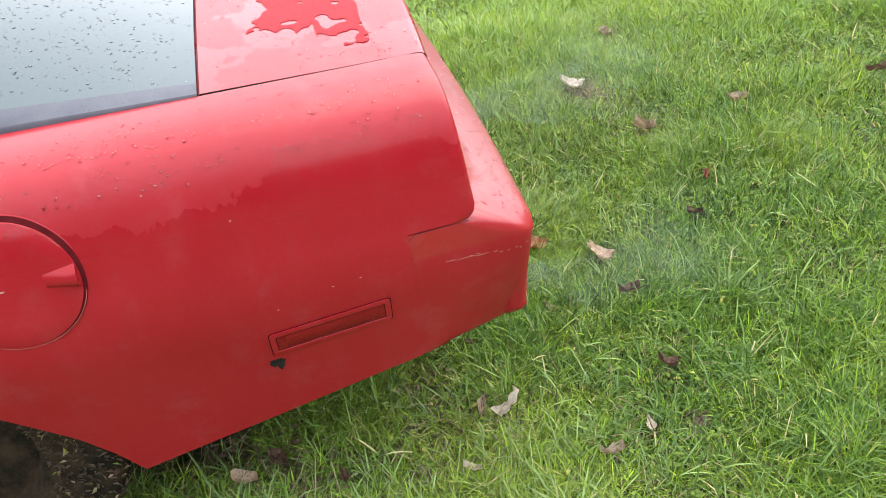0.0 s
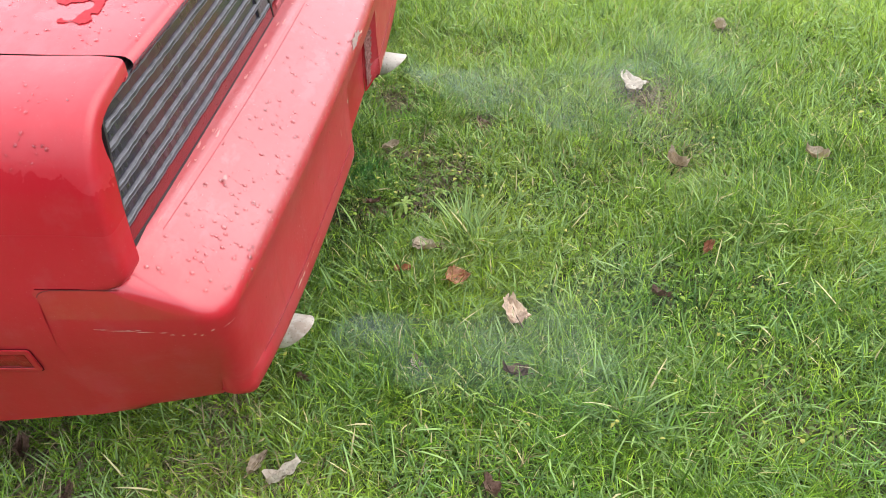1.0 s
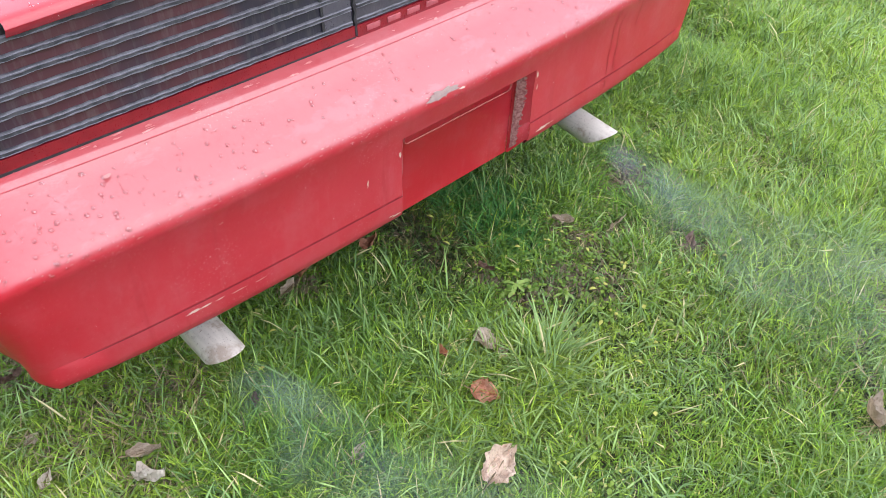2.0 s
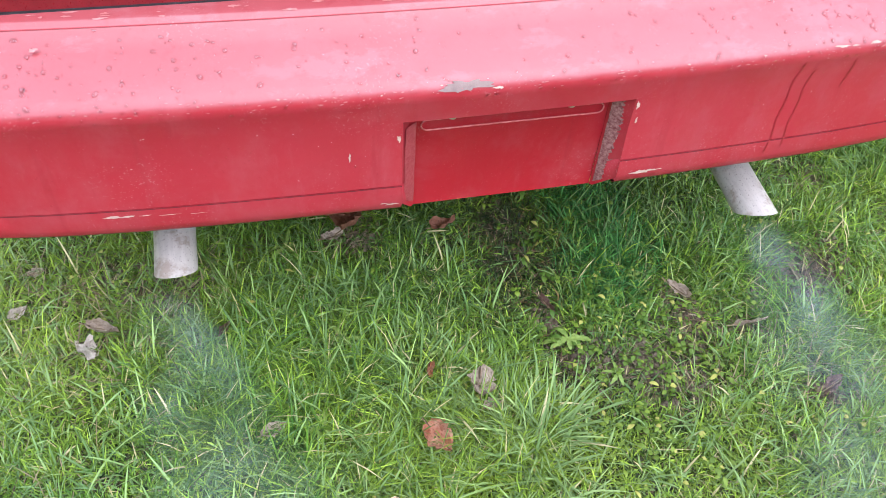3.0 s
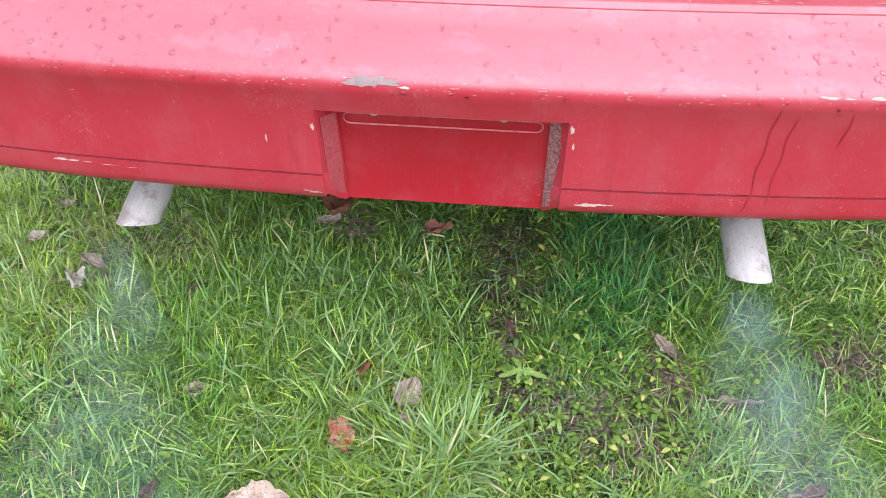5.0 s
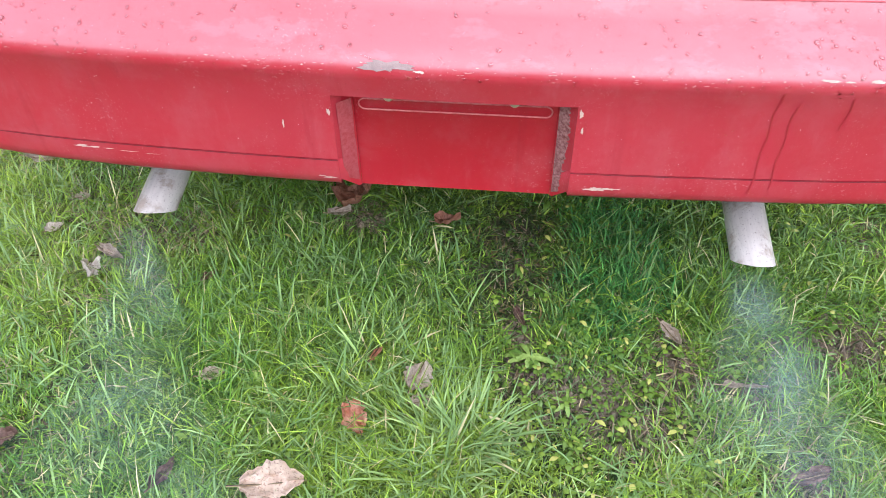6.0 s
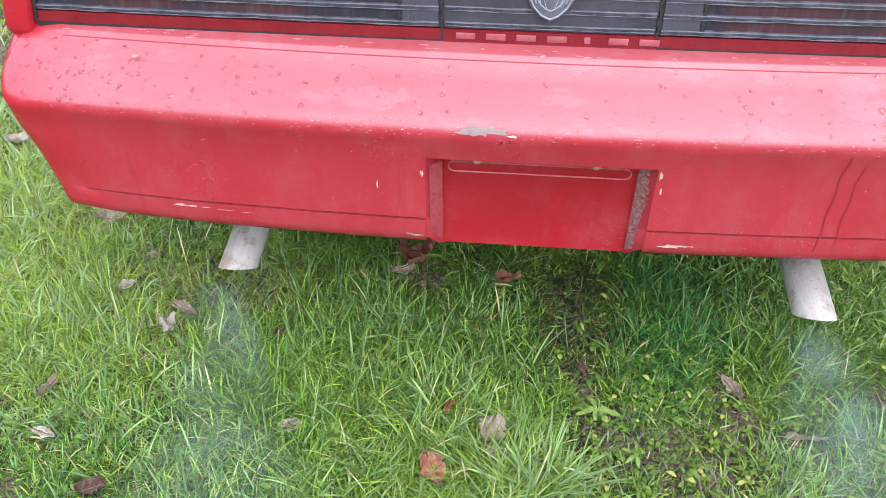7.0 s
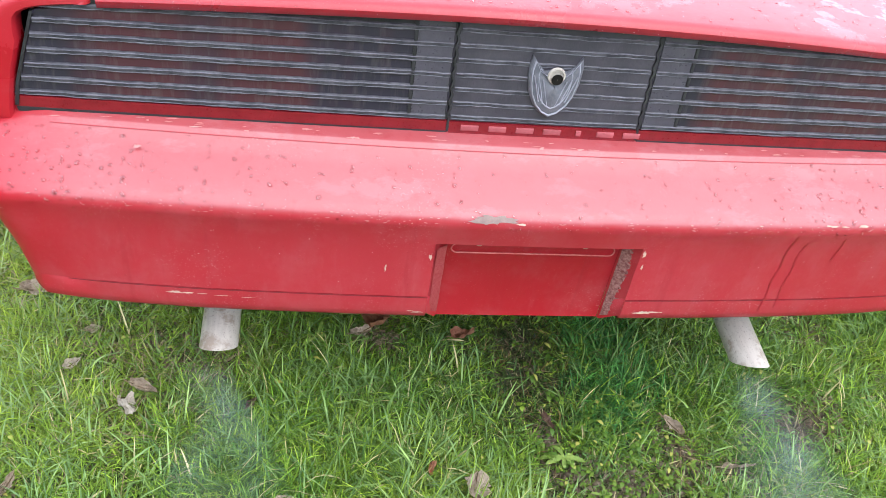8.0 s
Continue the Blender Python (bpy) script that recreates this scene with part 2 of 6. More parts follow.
def soil_material():
    m = Mat("damp_soil")
    a, b, c = m.noise(2.2, 6, 0.6), m.noise(28, 6, 0.65), m.noise(140, 4, 0.6, lo=0.3, hi=0.7)
    col = m.mix(b, (0.13, 0.084, 0.050), (0.40, 0.285, 0.195))
    col = m.mix(m.mul(a, 0.5), col, (0.045, 0.06, 0.018))
    col = m.mix(m.mul(c, 0.4), col, (0.20, 0.155, 0.12))
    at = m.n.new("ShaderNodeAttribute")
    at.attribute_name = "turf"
    # turf is near black to stand in for shade among the grass roots
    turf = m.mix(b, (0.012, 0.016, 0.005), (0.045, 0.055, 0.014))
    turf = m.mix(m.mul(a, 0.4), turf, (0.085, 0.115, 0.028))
    off = m.n.new("ShaderNodeAttribute")
    off.attribute_name = "far_lawn"
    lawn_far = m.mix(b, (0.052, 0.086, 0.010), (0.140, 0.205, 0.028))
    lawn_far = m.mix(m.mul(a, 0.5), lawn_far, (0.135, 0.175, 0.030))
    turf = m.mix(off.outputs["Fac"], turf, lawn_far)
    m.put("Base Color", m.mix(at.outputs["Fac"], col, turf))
    m.put("Roughness", 0.85)
    n1 = m.bump(b, 0.02, 0.8)
    m.bump(c, 0.004, 0.8, n1)
    return m.m


def blade_material(name, deep, light, dry, dry_amount):
    """Thin plant tissue: each blade its own shade, patches of tone over the lawn."""
    m = Mat(name)
    r = m.island()
    patch = m.noise(1.6, 4, 0.6)
    # tones differ at random; the lawn's many near-black blades stand in for shaded gaps
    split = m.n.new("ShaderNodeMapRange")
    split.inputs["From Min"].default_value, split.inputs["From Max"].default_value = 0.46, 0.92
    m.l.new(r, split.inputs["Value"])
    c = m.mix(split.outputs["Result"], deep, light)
    c = m.mix(m.mul(patch, 0.28), c, tuple(v * k for v, k in zip(light, (1.15, 1.02, 0.9))))
    tiller = m.noise(24, 2, 0.5, lo=0.35, hi=0.65)
    c = m.mix(m.mul(tiller, 0.38), c, (0.50 * light[0], 0.58 * light[1], 0.75 * light[2]))
    shade_of_green = m.noise(5.5, 3, 0.6, lo=0.42, hi=0.62)
    c = m.mix(m.mul(shade_of_green, 0.34), c, (0.30 * light[0], 0.44 * light[1], 0.60 * light[2]))
    worn = m.noise(0.75, 4, 0.6, lo=0.50, hi=0.68)
    c = m.mix(m.mul(worn, 0.26), c, (0.95 * light[0], 0.78 * light[1], 1.2 * light[2]))
    # the strip beside the car has dried yellow
    sep = m.n.new("ShaderNodeSeparateXYZ")
    m.l.new(m.tc, sep.inputs[0])
    strip_x, strip_y = m.n.new("ShaderNodeMapRange"), m.n.new("ShaderNodeMapRange")
    strip_x.inputs["From Min"].default_value, strip_x.inputs["From Max"].default_value = -0.60, -1.10
    strip_y.inputs["From Min"].default_value, strip_y.inputs["From Max"].default_value = -0.35, 0.05
    m.l.new(sep.outputs["X"], strip_x.inputs["Value"])
    m.l.new(sep.outputs["Y"], strip_y.inputs["Value"])
    dried = m.mul(strip_x.outputs["Result"], strip_y.outputs["Result"])
    c = m.mix(m.mul(dried, 0.45), c, (1.15 * light[0], 1.0 * light[1], 1.6 * light[2]))
    # so has the open lawn that lies off the car's other side
    open_x, open_y = m.n.new("ShaderNodeMapRange"), m.n.new("ShaderNodeMapRange")
    open_x.inputs["From Min"].default_value, open_x.inputs["From Max"].default_value = 0.70, 1.80
    open_y.inputs["From Min"].default_value, open_y.inputs["From Max"].default_value = 0.50, -0.40
    m.l.new(sep.outputs["X"], open_x.inputs["Value"])
    m.l.new(sep.outputs["Y"], open_y.inputs["Value"])
    c = m.mix(m.mul(m.mul(open_x.outputs["Result"], open_y.outputs["Result"]), 0.48), c, (1.10 * light[0], 1.06 * light[1], 1.5 * light[2]))
    q = m.n.new("ShaderNodeMath")
    q.operation, q.inputs[1].default_value = "FRACT", 0
    m.l.new(m.mul(r, 91.3), q.inputs[0])
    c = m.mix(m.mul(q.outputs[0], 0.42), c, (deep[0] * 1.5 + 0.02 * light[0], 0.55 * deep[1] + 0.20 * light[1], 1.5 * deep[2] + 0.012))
    s = m.n.new("ShaderNodeMath")
    s.operation, s.inputs[1].default_value = "GREATER_THAN", 1 - dry_amount
    f = m.n.new("ShaderNodeMath")
    f.operation, f.inputs[1].default_value = "FRACT", 0
    m.l.new(m.mul(r, 37.7), f.inputs[0])
    m.l.new(f.outputs[0], s.inputs[0])
    c = m.mix(s.outputs[0], c, dry)
    m.put("Base Color", c).put("Roughness", 0.45).put("Specular IOR Level", 0.18)
    tr = m.n.new("ShaderNodeBsdfTranslucent")
    m.l.new(c, tr.inputs["Color"])
    mx = m.n.new("ShaderNodeMixShader")
    mx.inputs[0].default_value = 0.04
    m.l.new(m.b.outputs[0], mx.inputs[1])
    m.l.new(tr.outputs[0], mx.inputs[2])
    m.l.new(mx.outputs[0], m.n["Material Output"].inputs["Surface"])
    return m.m


def leaf_material(name, a, b, vein):
    m = Mat(name)
    n1 = m.noise(38, 5, 0.6)
    n2 = m.noise(230, 3, 0.6, lo=0.55, hi=0.62)
    c = m.mix(n1, a, b)
    m.put("Base Color", m.mix(m.mul(n2, 0.5), c, vein))
    m.put("Roughness", 0.62)
    m.bump(n1, 0.004, 0.6)
    return m.m


SOIL = soil_material()
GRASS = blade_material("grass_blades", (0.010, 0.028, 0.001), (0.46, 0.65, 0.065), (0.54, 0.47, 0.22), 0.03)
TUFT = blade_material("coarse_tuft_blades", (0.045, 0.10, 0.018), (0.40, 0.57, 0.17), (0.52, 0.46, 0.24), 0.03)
DEEP_AND_SHADED_GRASS = blade_material("deep_and_shaded_green_blades", (0.007, 0.024, 0.001), (0.31, 0.54, 0.050), (0.40, 0.36, 0.15), 0.02)
LUSH_GRASS = blade_material("lush_blue_green_blades", (0.018, 0.085, 0.015), (0.17, 0.46, 0.085), (0.10, 0.22, 0.05), 0.02)
BROAD = leaf_material("broad_weed_leaf", (0.130, 0.215, 0.030), (0.230, 0.320, 0.060), (0.10, 0.17, 0.03))
MUD_BITS = blade_material("mud_bits", (0.020, 0.013, 0.008), (0.10, 0.07, 0.04), (0.20, 0.16, 0.09), 0.08)
MATTED_GRASS = blade_material("matted_olive_blades", (0.025, 0.045, 0.006), (0.20, 0.27, 0.05), (0.20, 0.14, 0.05), 0.15)
UNDER_GRASS = blade_material("shade_dark_under_grass", (0.004, 0.012, 0.001), (0.05, 0.09, 0.008), (0.10, 0.07, 0.03), 0.12)
WEED = blade_material("weed_leaves", (0.03, 0.075, 0.006), (0.22, 0.32, 0.035), (0.34, 0.34, 0.08), 0.08)
DEBRIS = blade_material("rotting_debris", (0.10, 0.065, 0.038), (0.36, 0.24, 0.15), (0.50, 0.41, 0.27), 0.15)
STRAW = blade_material("dead_straw", (0.17, 0.13, 0.06), (0.46, 0.40, 0.20), (0.07, 0.05, 0.03), 0.3)


LEAF_TAN = leaf_material("tan_dead_leaf", (0.66, 0.48, 0.35), (0.78, 0.62, 0.48), (0.25, 0.10, 0.06))
LEAF_ORANGE = leaf_material("orange_dead_leaf", (0.52, 0.18, 0.09), (0.62, 0.34, 0.22), (0.25, 0.06, 0.03))
LEAF_GREY = leaf_material("grey_dead_leaf", (0.44, 0.34, 0.25), (0.66, 0.55, 0.43), (0.20, 0.14, 0.10))
LEAF_PALE = leaf_material("bleached_dead_leaf", (0.62, 0.53, 0.43), (0.80, 0.72, 0.62), (0.34, 0.25, 0.18))
LEAF_RUST = leaf_material("rust_dead_leaf", (0.30, 0.10, 0.05), (0.52, 0.26, 0.16), (0.12, 0.035, 0.02))
LEAF_BROWN = leaf_material("brown_dead_leaf", (0.15, 0.08, 0.055), (0.32, 0.20, 0.15), (0.06, 0.035, 0.025))


# ---- mesh helpers ----
def part(name, bm, material, parent=None, label="", smooth=True, angle=35):
    me = bpy.data.meshes.new(name)
    bmesh.ops.recalc_face_normals(bm, faces=bm.faces[:])
    bm.to_mesh(me)
    bm.free()
    for m in (material if isinstance(material, (list, tuple)) else [material]):
        me.materials.append(m)
    if smooth:
        me.polygons.foreach_set("use_smooth", [True] * len(me.polygons))
        me.set_sharp_from_angle(angle=radians(angle))
    ob = new(name, me)
    ob.parent = parent
    return tagged(ob, label)


def raw(name, verts, faces, material, parent=None, label="", smooth=True):
    """One mesh out of arrays: verts (n, 3), faces an array of triangles or quads."""
    me = bpy.data.meshes.new(name)
    k = faces.shape[1]
    me.vertices.add(len(verts))
    me.vertices.foreach_set("co", np.ascontiguousarray(verts, dtype=np.float32).ravel())
    me.loops.add(faces.size)
    me.loops.foreach_set("vertex_index", np.ascontiguousarray(faces, dtype=np.int32).ravel())
    me.polygons.add(len(faces))
    me.polygons.foreach_set("loop_start", np.arange(0, faces.size, k, dtype=np.int32))
    me.update(calc_edges=True)
    if smooth:
        me.polygons.foreach_set("use_smooth", [True] * len(me.polygons))
    me.materials.append(material)
    ob = new(name, me)
    ob.parent = parent
    return tagged(ob, label)


def grid(bm, rows, keep=None, mat=0):
    """Faces over rows of points; keep(i, j) tells which quads stay."""
    vs = [[bm.verts.new(p) for p in row] for row in rows]
    for i in range(len(rows) - 1):
        for j in range(len(rows[0]) - 1):
            if keep is None or keep(i, j):
                try:
                    bm.faces.new((vs[i][j], vs[i + 1][j], vs[i + 1][j + 1], vs[i][j + 1])).material_index = mat
                except ValueError:
                    pass
    for v in [v for row in vs for v in row if not v.link_faces]:
        bm.verts.remove(v)
    return vs


def lathe(bm, prof, axis, centre, n=40, close=True):
    """Spins (radius, along) pairs round an axis through centre; axis is x or y."""
    rows = []
    for r, a in prof:
        row = []
        for k in range(n):
            c, s = r * math.cos(k * math.tau / n), r * math.sin(k * math.tau / n)
            row.append(Vector(centre) + (Vector((a, c, s)) if axis == "x" else Vector((c, a, s))))
        rows.append([bm.verts.new(p) for p in row])
    for i in range(len(rows) - 1):
        for k in range(n):
            bm.faces.new((rows[i][k], rows[i][(k + 1) % n], rows[i + 1][(k + 1) % n], rows[i + 1][k]))
    return rows


def bar(bm, x0, x1, y0, y1, z0, z1, bevel=0.0):
    r = bmesh.ops.create_cube(bm, size=1)
    for v in r["verts"]:
        v.co = Vector((x0 if v.co.x < 0 else x1, y0 if v.co.y < 0 else y1, z0 if v.co.z < 0 else z1))
    if bevel:
        bmesh.ops.bevel(bm, geom=list({e for v in r["verts"] for e in v.link_edges}), offset=bevel, segments=2, affect="EDGES", profile=0.5)
    return r["verts"]


def lerp(x, pts):
    return float(np.interp(x, [p[0] for p in pts], [p[1] for p in pts]))


# ---- ground ----
def value_noise(x, y, size, seed):
    """Smooth noise of 0..1 over the plan, features about size metres wide."""
    rng = np.random.RandomState(seed)
    t = rng.rand(64, 64)
    u, v = x / size + 1000.3, y / size + 1000.7
    i, j = np.floor(u).astype(int), np.floor(v).astype(int)
    a, b = u - i, v - j
    a, b = a * a * (3 - 2 * a), b * b * (3 - 2 * b)
    g = lambda p, q: t[p % 64, q % 64]
    return (g(i, j) * (1 - a) + g(i + 1, j) * a) * (1 - b) + (g(i, j + 1) * (1 - a) + g(i + 1, j + 1) * a) * b


def lawn_height(x, y):
    near = np.exp(-(x ** 2 + y ** 2) / 60.0)
    return ((value_noise(x, y, 0.45, 3) - 0.5) * 0.030 + (value_noise(x, y, 0.11, 4) - 0.5) * 0.012) * near


# bare or thin places: x, y, radius, how bare
BARE = [(0.165, -0.110, 0.085, 0.75), (0.33, -0.150, 0.10, 0.7), (0.245, -0.125, 0.08, 0.6), (0.44, -0.040, 0.085, 0.75), (0.42, 0.03, 0.06, 0.6), (0.14, -0.185, 0.05, 0.6), (0.14, 0.0, 0.035, 0.7),
        (0.715, 0.035, 0.085, 0.85), (0.63, 0.02, 0.06, 0.6), (0.82, 0.06, 0.12, 0.8), (0.93, 0.35, 0.12, 0.65), (0.97, 0.18, 0.12, 0.45), (0.625, -0.245, 0.06, 0.7), (0.56, -0.07, 0.07, 0.45),
        (0.80, -0.78, 0.12, 0.7), (0.92, -0.74, 0.13, 0.7), (1.1, -0.70, 0.11, 0.5), (0.67, -0.35, 0.2, 0.25), (0.45, -0.45, 0.2, 0.2), (-0.57, 0.21, 0.09, 0.7), (-0.80, 0.28, 0.10, 0.4),
        (-0.70, 0.26, 0.07, 0.5), (-0.78, 0.44, 0.08, 0.5), (-0.49, -0.91, 0.15, 0.45), (-1.52, 1.22, 0.30, 0.95), (-1.30, 1.30, 0.18, 0.8), (-0.855, -0.327, 0.03, 0.9), (-0.20, 0.30, 0.07, 0.6), (-0.70, 0.36, 0.13, 0.5), (-0.74, 0.14, 0.11, 0.4), (-0.66, 0.55, 0.12, 0.5), (-0.40, 0.30, 0.10, 0.5)]
# short dark matted turf, olive and half dead
MATTED = [(0.125, 0.27, 0.105, 1.0), (0.125, 0.15, 0.095, 1.0), (0.12, 0.07, 0.07, 0.8)]
# lush blue-green turf beside it
LUSH = [(0.33, 0.30, 0.125, 1.0), (0.33, 0.16, 0.12, 1.0), (0.30, 0.08, 0.08, 0.8)]
# deep green grass; spots by sill and bumper stand in for the car's shade
DEEP_AND_SHADED = [(-0.50, -0.60, 0.38, 0.85), (0.10, -0.75, 0.33, 0.6), (-0.30, 0.22, 0.26, 0.6), (0.55, 0.28, 0.2, 0.6), (0.68, 0.02, 0.25, 0.55), (-0.72, 0.50, 0.22, 0.8), (-0.80, 0.95, 0.22, 0.6)]
# tall places
TALL = [(0.03, -0.22, 0.13, 1.0), (-0.20, -0.02, 0.17, 0.8), (-0.55, -0.65, 0.3, 0.55), (-0.05, -0.62, 0.25, 0.5), (-0.42, -0.15, 0.16, 0.5)]
# low clover and broad-leaved weeds
WEEDY = [(0.26, -0.13, 0.22, 1.0), (0.47, -0.01, 0.13, 1.0), (0.80, 0.06, 0.24, 0.9), (-0.57, 0.20, 0.13, 0.8), (-0.40, 0.26, 0.15, 0.6), (0.35, -0.32, 0.18, 0.6), (-0.75, 0.25, 0.15, 0.6)]


def spot_field(x, y, spots):
    f = np.zeros_like(x)
    for a, b, r, k in spots:
        f = np.maximum(f, k * np.exp(-(((x - a) ** 2 + (y - b) ** 2) / r ** 2) ** 1.5))
    return f


def build_ground():
    c = np.concatenate([-np.geomspace(400, 4.2, 16), np.linspace(-4, 4, 201), np.geomspace(4.2, 400, 16)])
    X, Y = np.meshgrid(c, c, indexing="ij")
    v = np.stack([X, Y, lawn_height(X, Y)], -1).reshape(-1, 3)
    n = len(c)
    i, j = np.meshgrid(np.arange(n - 1), np.arange(n - 1), indexing="ij")
    a = (i * n + j).ravel()
    f = np.stack([a, a + n, a + n + 1, a + 1], -1)
    ob = raw("ground", v, f, SOIL)
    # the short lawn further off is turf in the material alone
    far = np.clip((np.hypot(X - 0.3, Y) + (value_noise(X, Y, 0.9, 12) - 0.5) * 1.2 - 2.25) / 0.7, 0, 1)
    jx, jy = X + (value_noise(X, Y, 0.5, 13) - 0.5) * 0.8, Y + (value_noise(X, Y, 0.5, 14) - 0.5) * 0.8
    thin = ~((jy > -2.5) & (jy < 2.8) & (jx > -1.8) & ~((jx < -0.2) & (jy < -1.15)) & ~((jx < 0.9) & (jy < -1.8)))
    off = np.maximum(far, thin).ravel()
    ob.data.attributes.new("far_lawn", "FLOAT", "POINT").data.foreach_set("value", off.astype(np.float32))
    # standing grass takes the shade-dark turf tone, bare soil keeps its brown
    root_shade = 0.85 - spot_field(X, Y, BARE)
    far = np.maximum(np.maximum(far, thin), root_shade).ravel()
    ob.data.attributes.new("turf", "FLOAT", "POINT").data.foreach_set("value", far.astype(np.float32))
    return tagged(ob, "damp brown soil lawn ground with bare muddy patches", "ground", kind="structure")


build_ground()


def tree_line():
    """A far ragged ring of trees that closes the lawn; out of view, added to dim the low sky."""
    bm = bmesh.new()
    rng = random.Random(4)
    n = 240
    lo, mid, hi = [], [], []
    for k in range(n):
        a = k * math.tau / n
        r = 24 + 2.0 * math.sin(5 * a) + rng.uniform(-1, 1)
        # higher on the left, added to darken the car's side
        h = 4.6 + 4.0 * max(0, -math.cos(a)) ** 1.5 + 1.2 * math.sin(3 * a + 1) + 1.0 * math.sin(11 * a) + rng.uniform(-1.2, 1.2)
        for row, z, q in ((lo, -0.2, 1.0), (mid, h * 0.6, 0.97), (hi, h, 1.03)):
            row.append((r * q * math.cos(a), r * q * math.sin(a), z))
    grid(bm, [lo + lo[:1], mid + mid[:1], hi + hi[:1]])
    ob = part("backdrop", bm, plain("far_foliage", (0.02, 0.03, 0.012), 0.9, (0.055, 0.07, 0.03), 0.8), None)
    tagged(ob, "far ragged line of dark green trees, out of view, dimming the low sky", "backdrop", kind="structure")


tree_line()


from mathutils.bvhtree import BVHTree

# ---- the car ----
car = tagged(new("car"), "old faded red sports coupe with wet peeling paint on the grass", "car")
car.matrix_world = pose(0.015, 0, 0, 0, -1.7, 0)

SIDE_OFF = [(0.20, 0.064), (0.27, 0.054), (0.43, 0.026), (0.50, 0.013), (0.557, 0.002), (0.575, 0.0), (0.60, 0.0), (0.64, 0.003), (0.70, 0.011),
            (0.75, 0.021), (0.79, 0.033), (0.82, 0.047), (0.84, 0.062), (0.855, 0.086), (0.863, 0.116), (0.867, 0.15), (0.868, 0.19)]
BELT = 0.868
SEAM_X = 0.70


def half_width(y):
    return lerp(y, [(0.062, 0.8735), (0.12, 0.881), (0.25, 0.891), (0.5, 0.896), (1.0, 0.90), (2.4, 0.885), (3.6, 0.89), (4.1, 0.86), (4.45, 0.78), (4.62, 0.66)])


def belt_drop(y):
    return lerp(y, [(0, 0), (2.6, 0.02), (3.4, 0.06), (4.2, 0.16), (4.62, 0.25)])


def side_bottom(y):
    return lerp(y, [(0.0, 0.414), (0.075, 0.411), (0.294, 0.362), (0.752, 0.252), (0.785, 0.318), (0.825, 0.380), (0.91, 0.474), (0.98, 0.538),
                    (1.07, 0.583), (1.16, 0.592), (1.26, 0.560), (1.36, 0.46), (1.41, 0.36), (1.43, 0.24), (1.8, 0.215), (3.22, 0.21),
                    (3.24, 0.30), (3.30, 0.44), (3.40, 0.54), (3.55, 0.60), (3.70, 0.60), (3.85, 0.54), (3.95, 0.44), (4.01, 0.30), (4.03, 0.26), (4.62, 0.30)])


# bumper outline in plan, from the middle of the rear to the side
def outline():
    pts = [(x, -0.020 + 0.030 * (x / 0.80) ** 2) for x in
           (0.0, 0.08, 0.150, 0.178, 0.21, 0.26, 0.32, 0.38, 0.44, 0.50, 0.56, 0.62, 0.68, 0.73, 0.765)]
    p0, p1, p2 = Vector((0.805, 0.0105)), Vector((0.866, 0.012)), Vector((0.873, 0.062))
    for k in range(15):
        t = k / 14
        q = p0 * (1 - t) ** 2 + p1 * 2 * t * (1 - t) + p2 * t * t
        pts.append((q.x, q.y))
    pts += [(half_width(y) - (0.0010 if y > 0.24 else 0.0), y) for y in (0.09, 0.12, 0.15, 0.185, 0.22, 0.2362, 0.247)]
    return pts


REAR = [(-0.145, 0.6775), (-0.128, 0.6765), (-0.110, 0.674), (-0.107, 0.672), (-0.103, 0.6645), (-0.07, 0.6475), (-0.031, 0.6250), (-0.016, 0.6162), (-0.0098, 0.6114),
        (-0.0046, 0.6054), (-0.0011, 0.5978), (0.0, 0.590), (-0.0024, 0.577), (-0.0085, 0.546), (-0.0095, 0.49), (-0.0068, 0.4281), (-0.0104, 0.4278), (-0.0104, 0.4258), (-0.0060, 0.4249),
        (-0.0048, 0.397), (-0.0068, 0.384), (-0.0135, 0.375), (-0.032, 0.371), (-0.09, 0.373)]
SIDEP = [(0, 0)] * 11 + [(0.0, 0.650), (0.0, 0.636), (-0.001, 0.560), (-0.010, 0.500), (-0.018, 0.450), (-0.0182, 0.449), (-0.0184, 0.448), (-0.0186, 0.447),
         (-0.022, 0.432), (-0.024, 0.424), (-0.028, 0.418), (-0.040, 0.414), (-0.09, 0.414)]
GROOVES = []
RECESS_ROW = 13
RX = 0.178


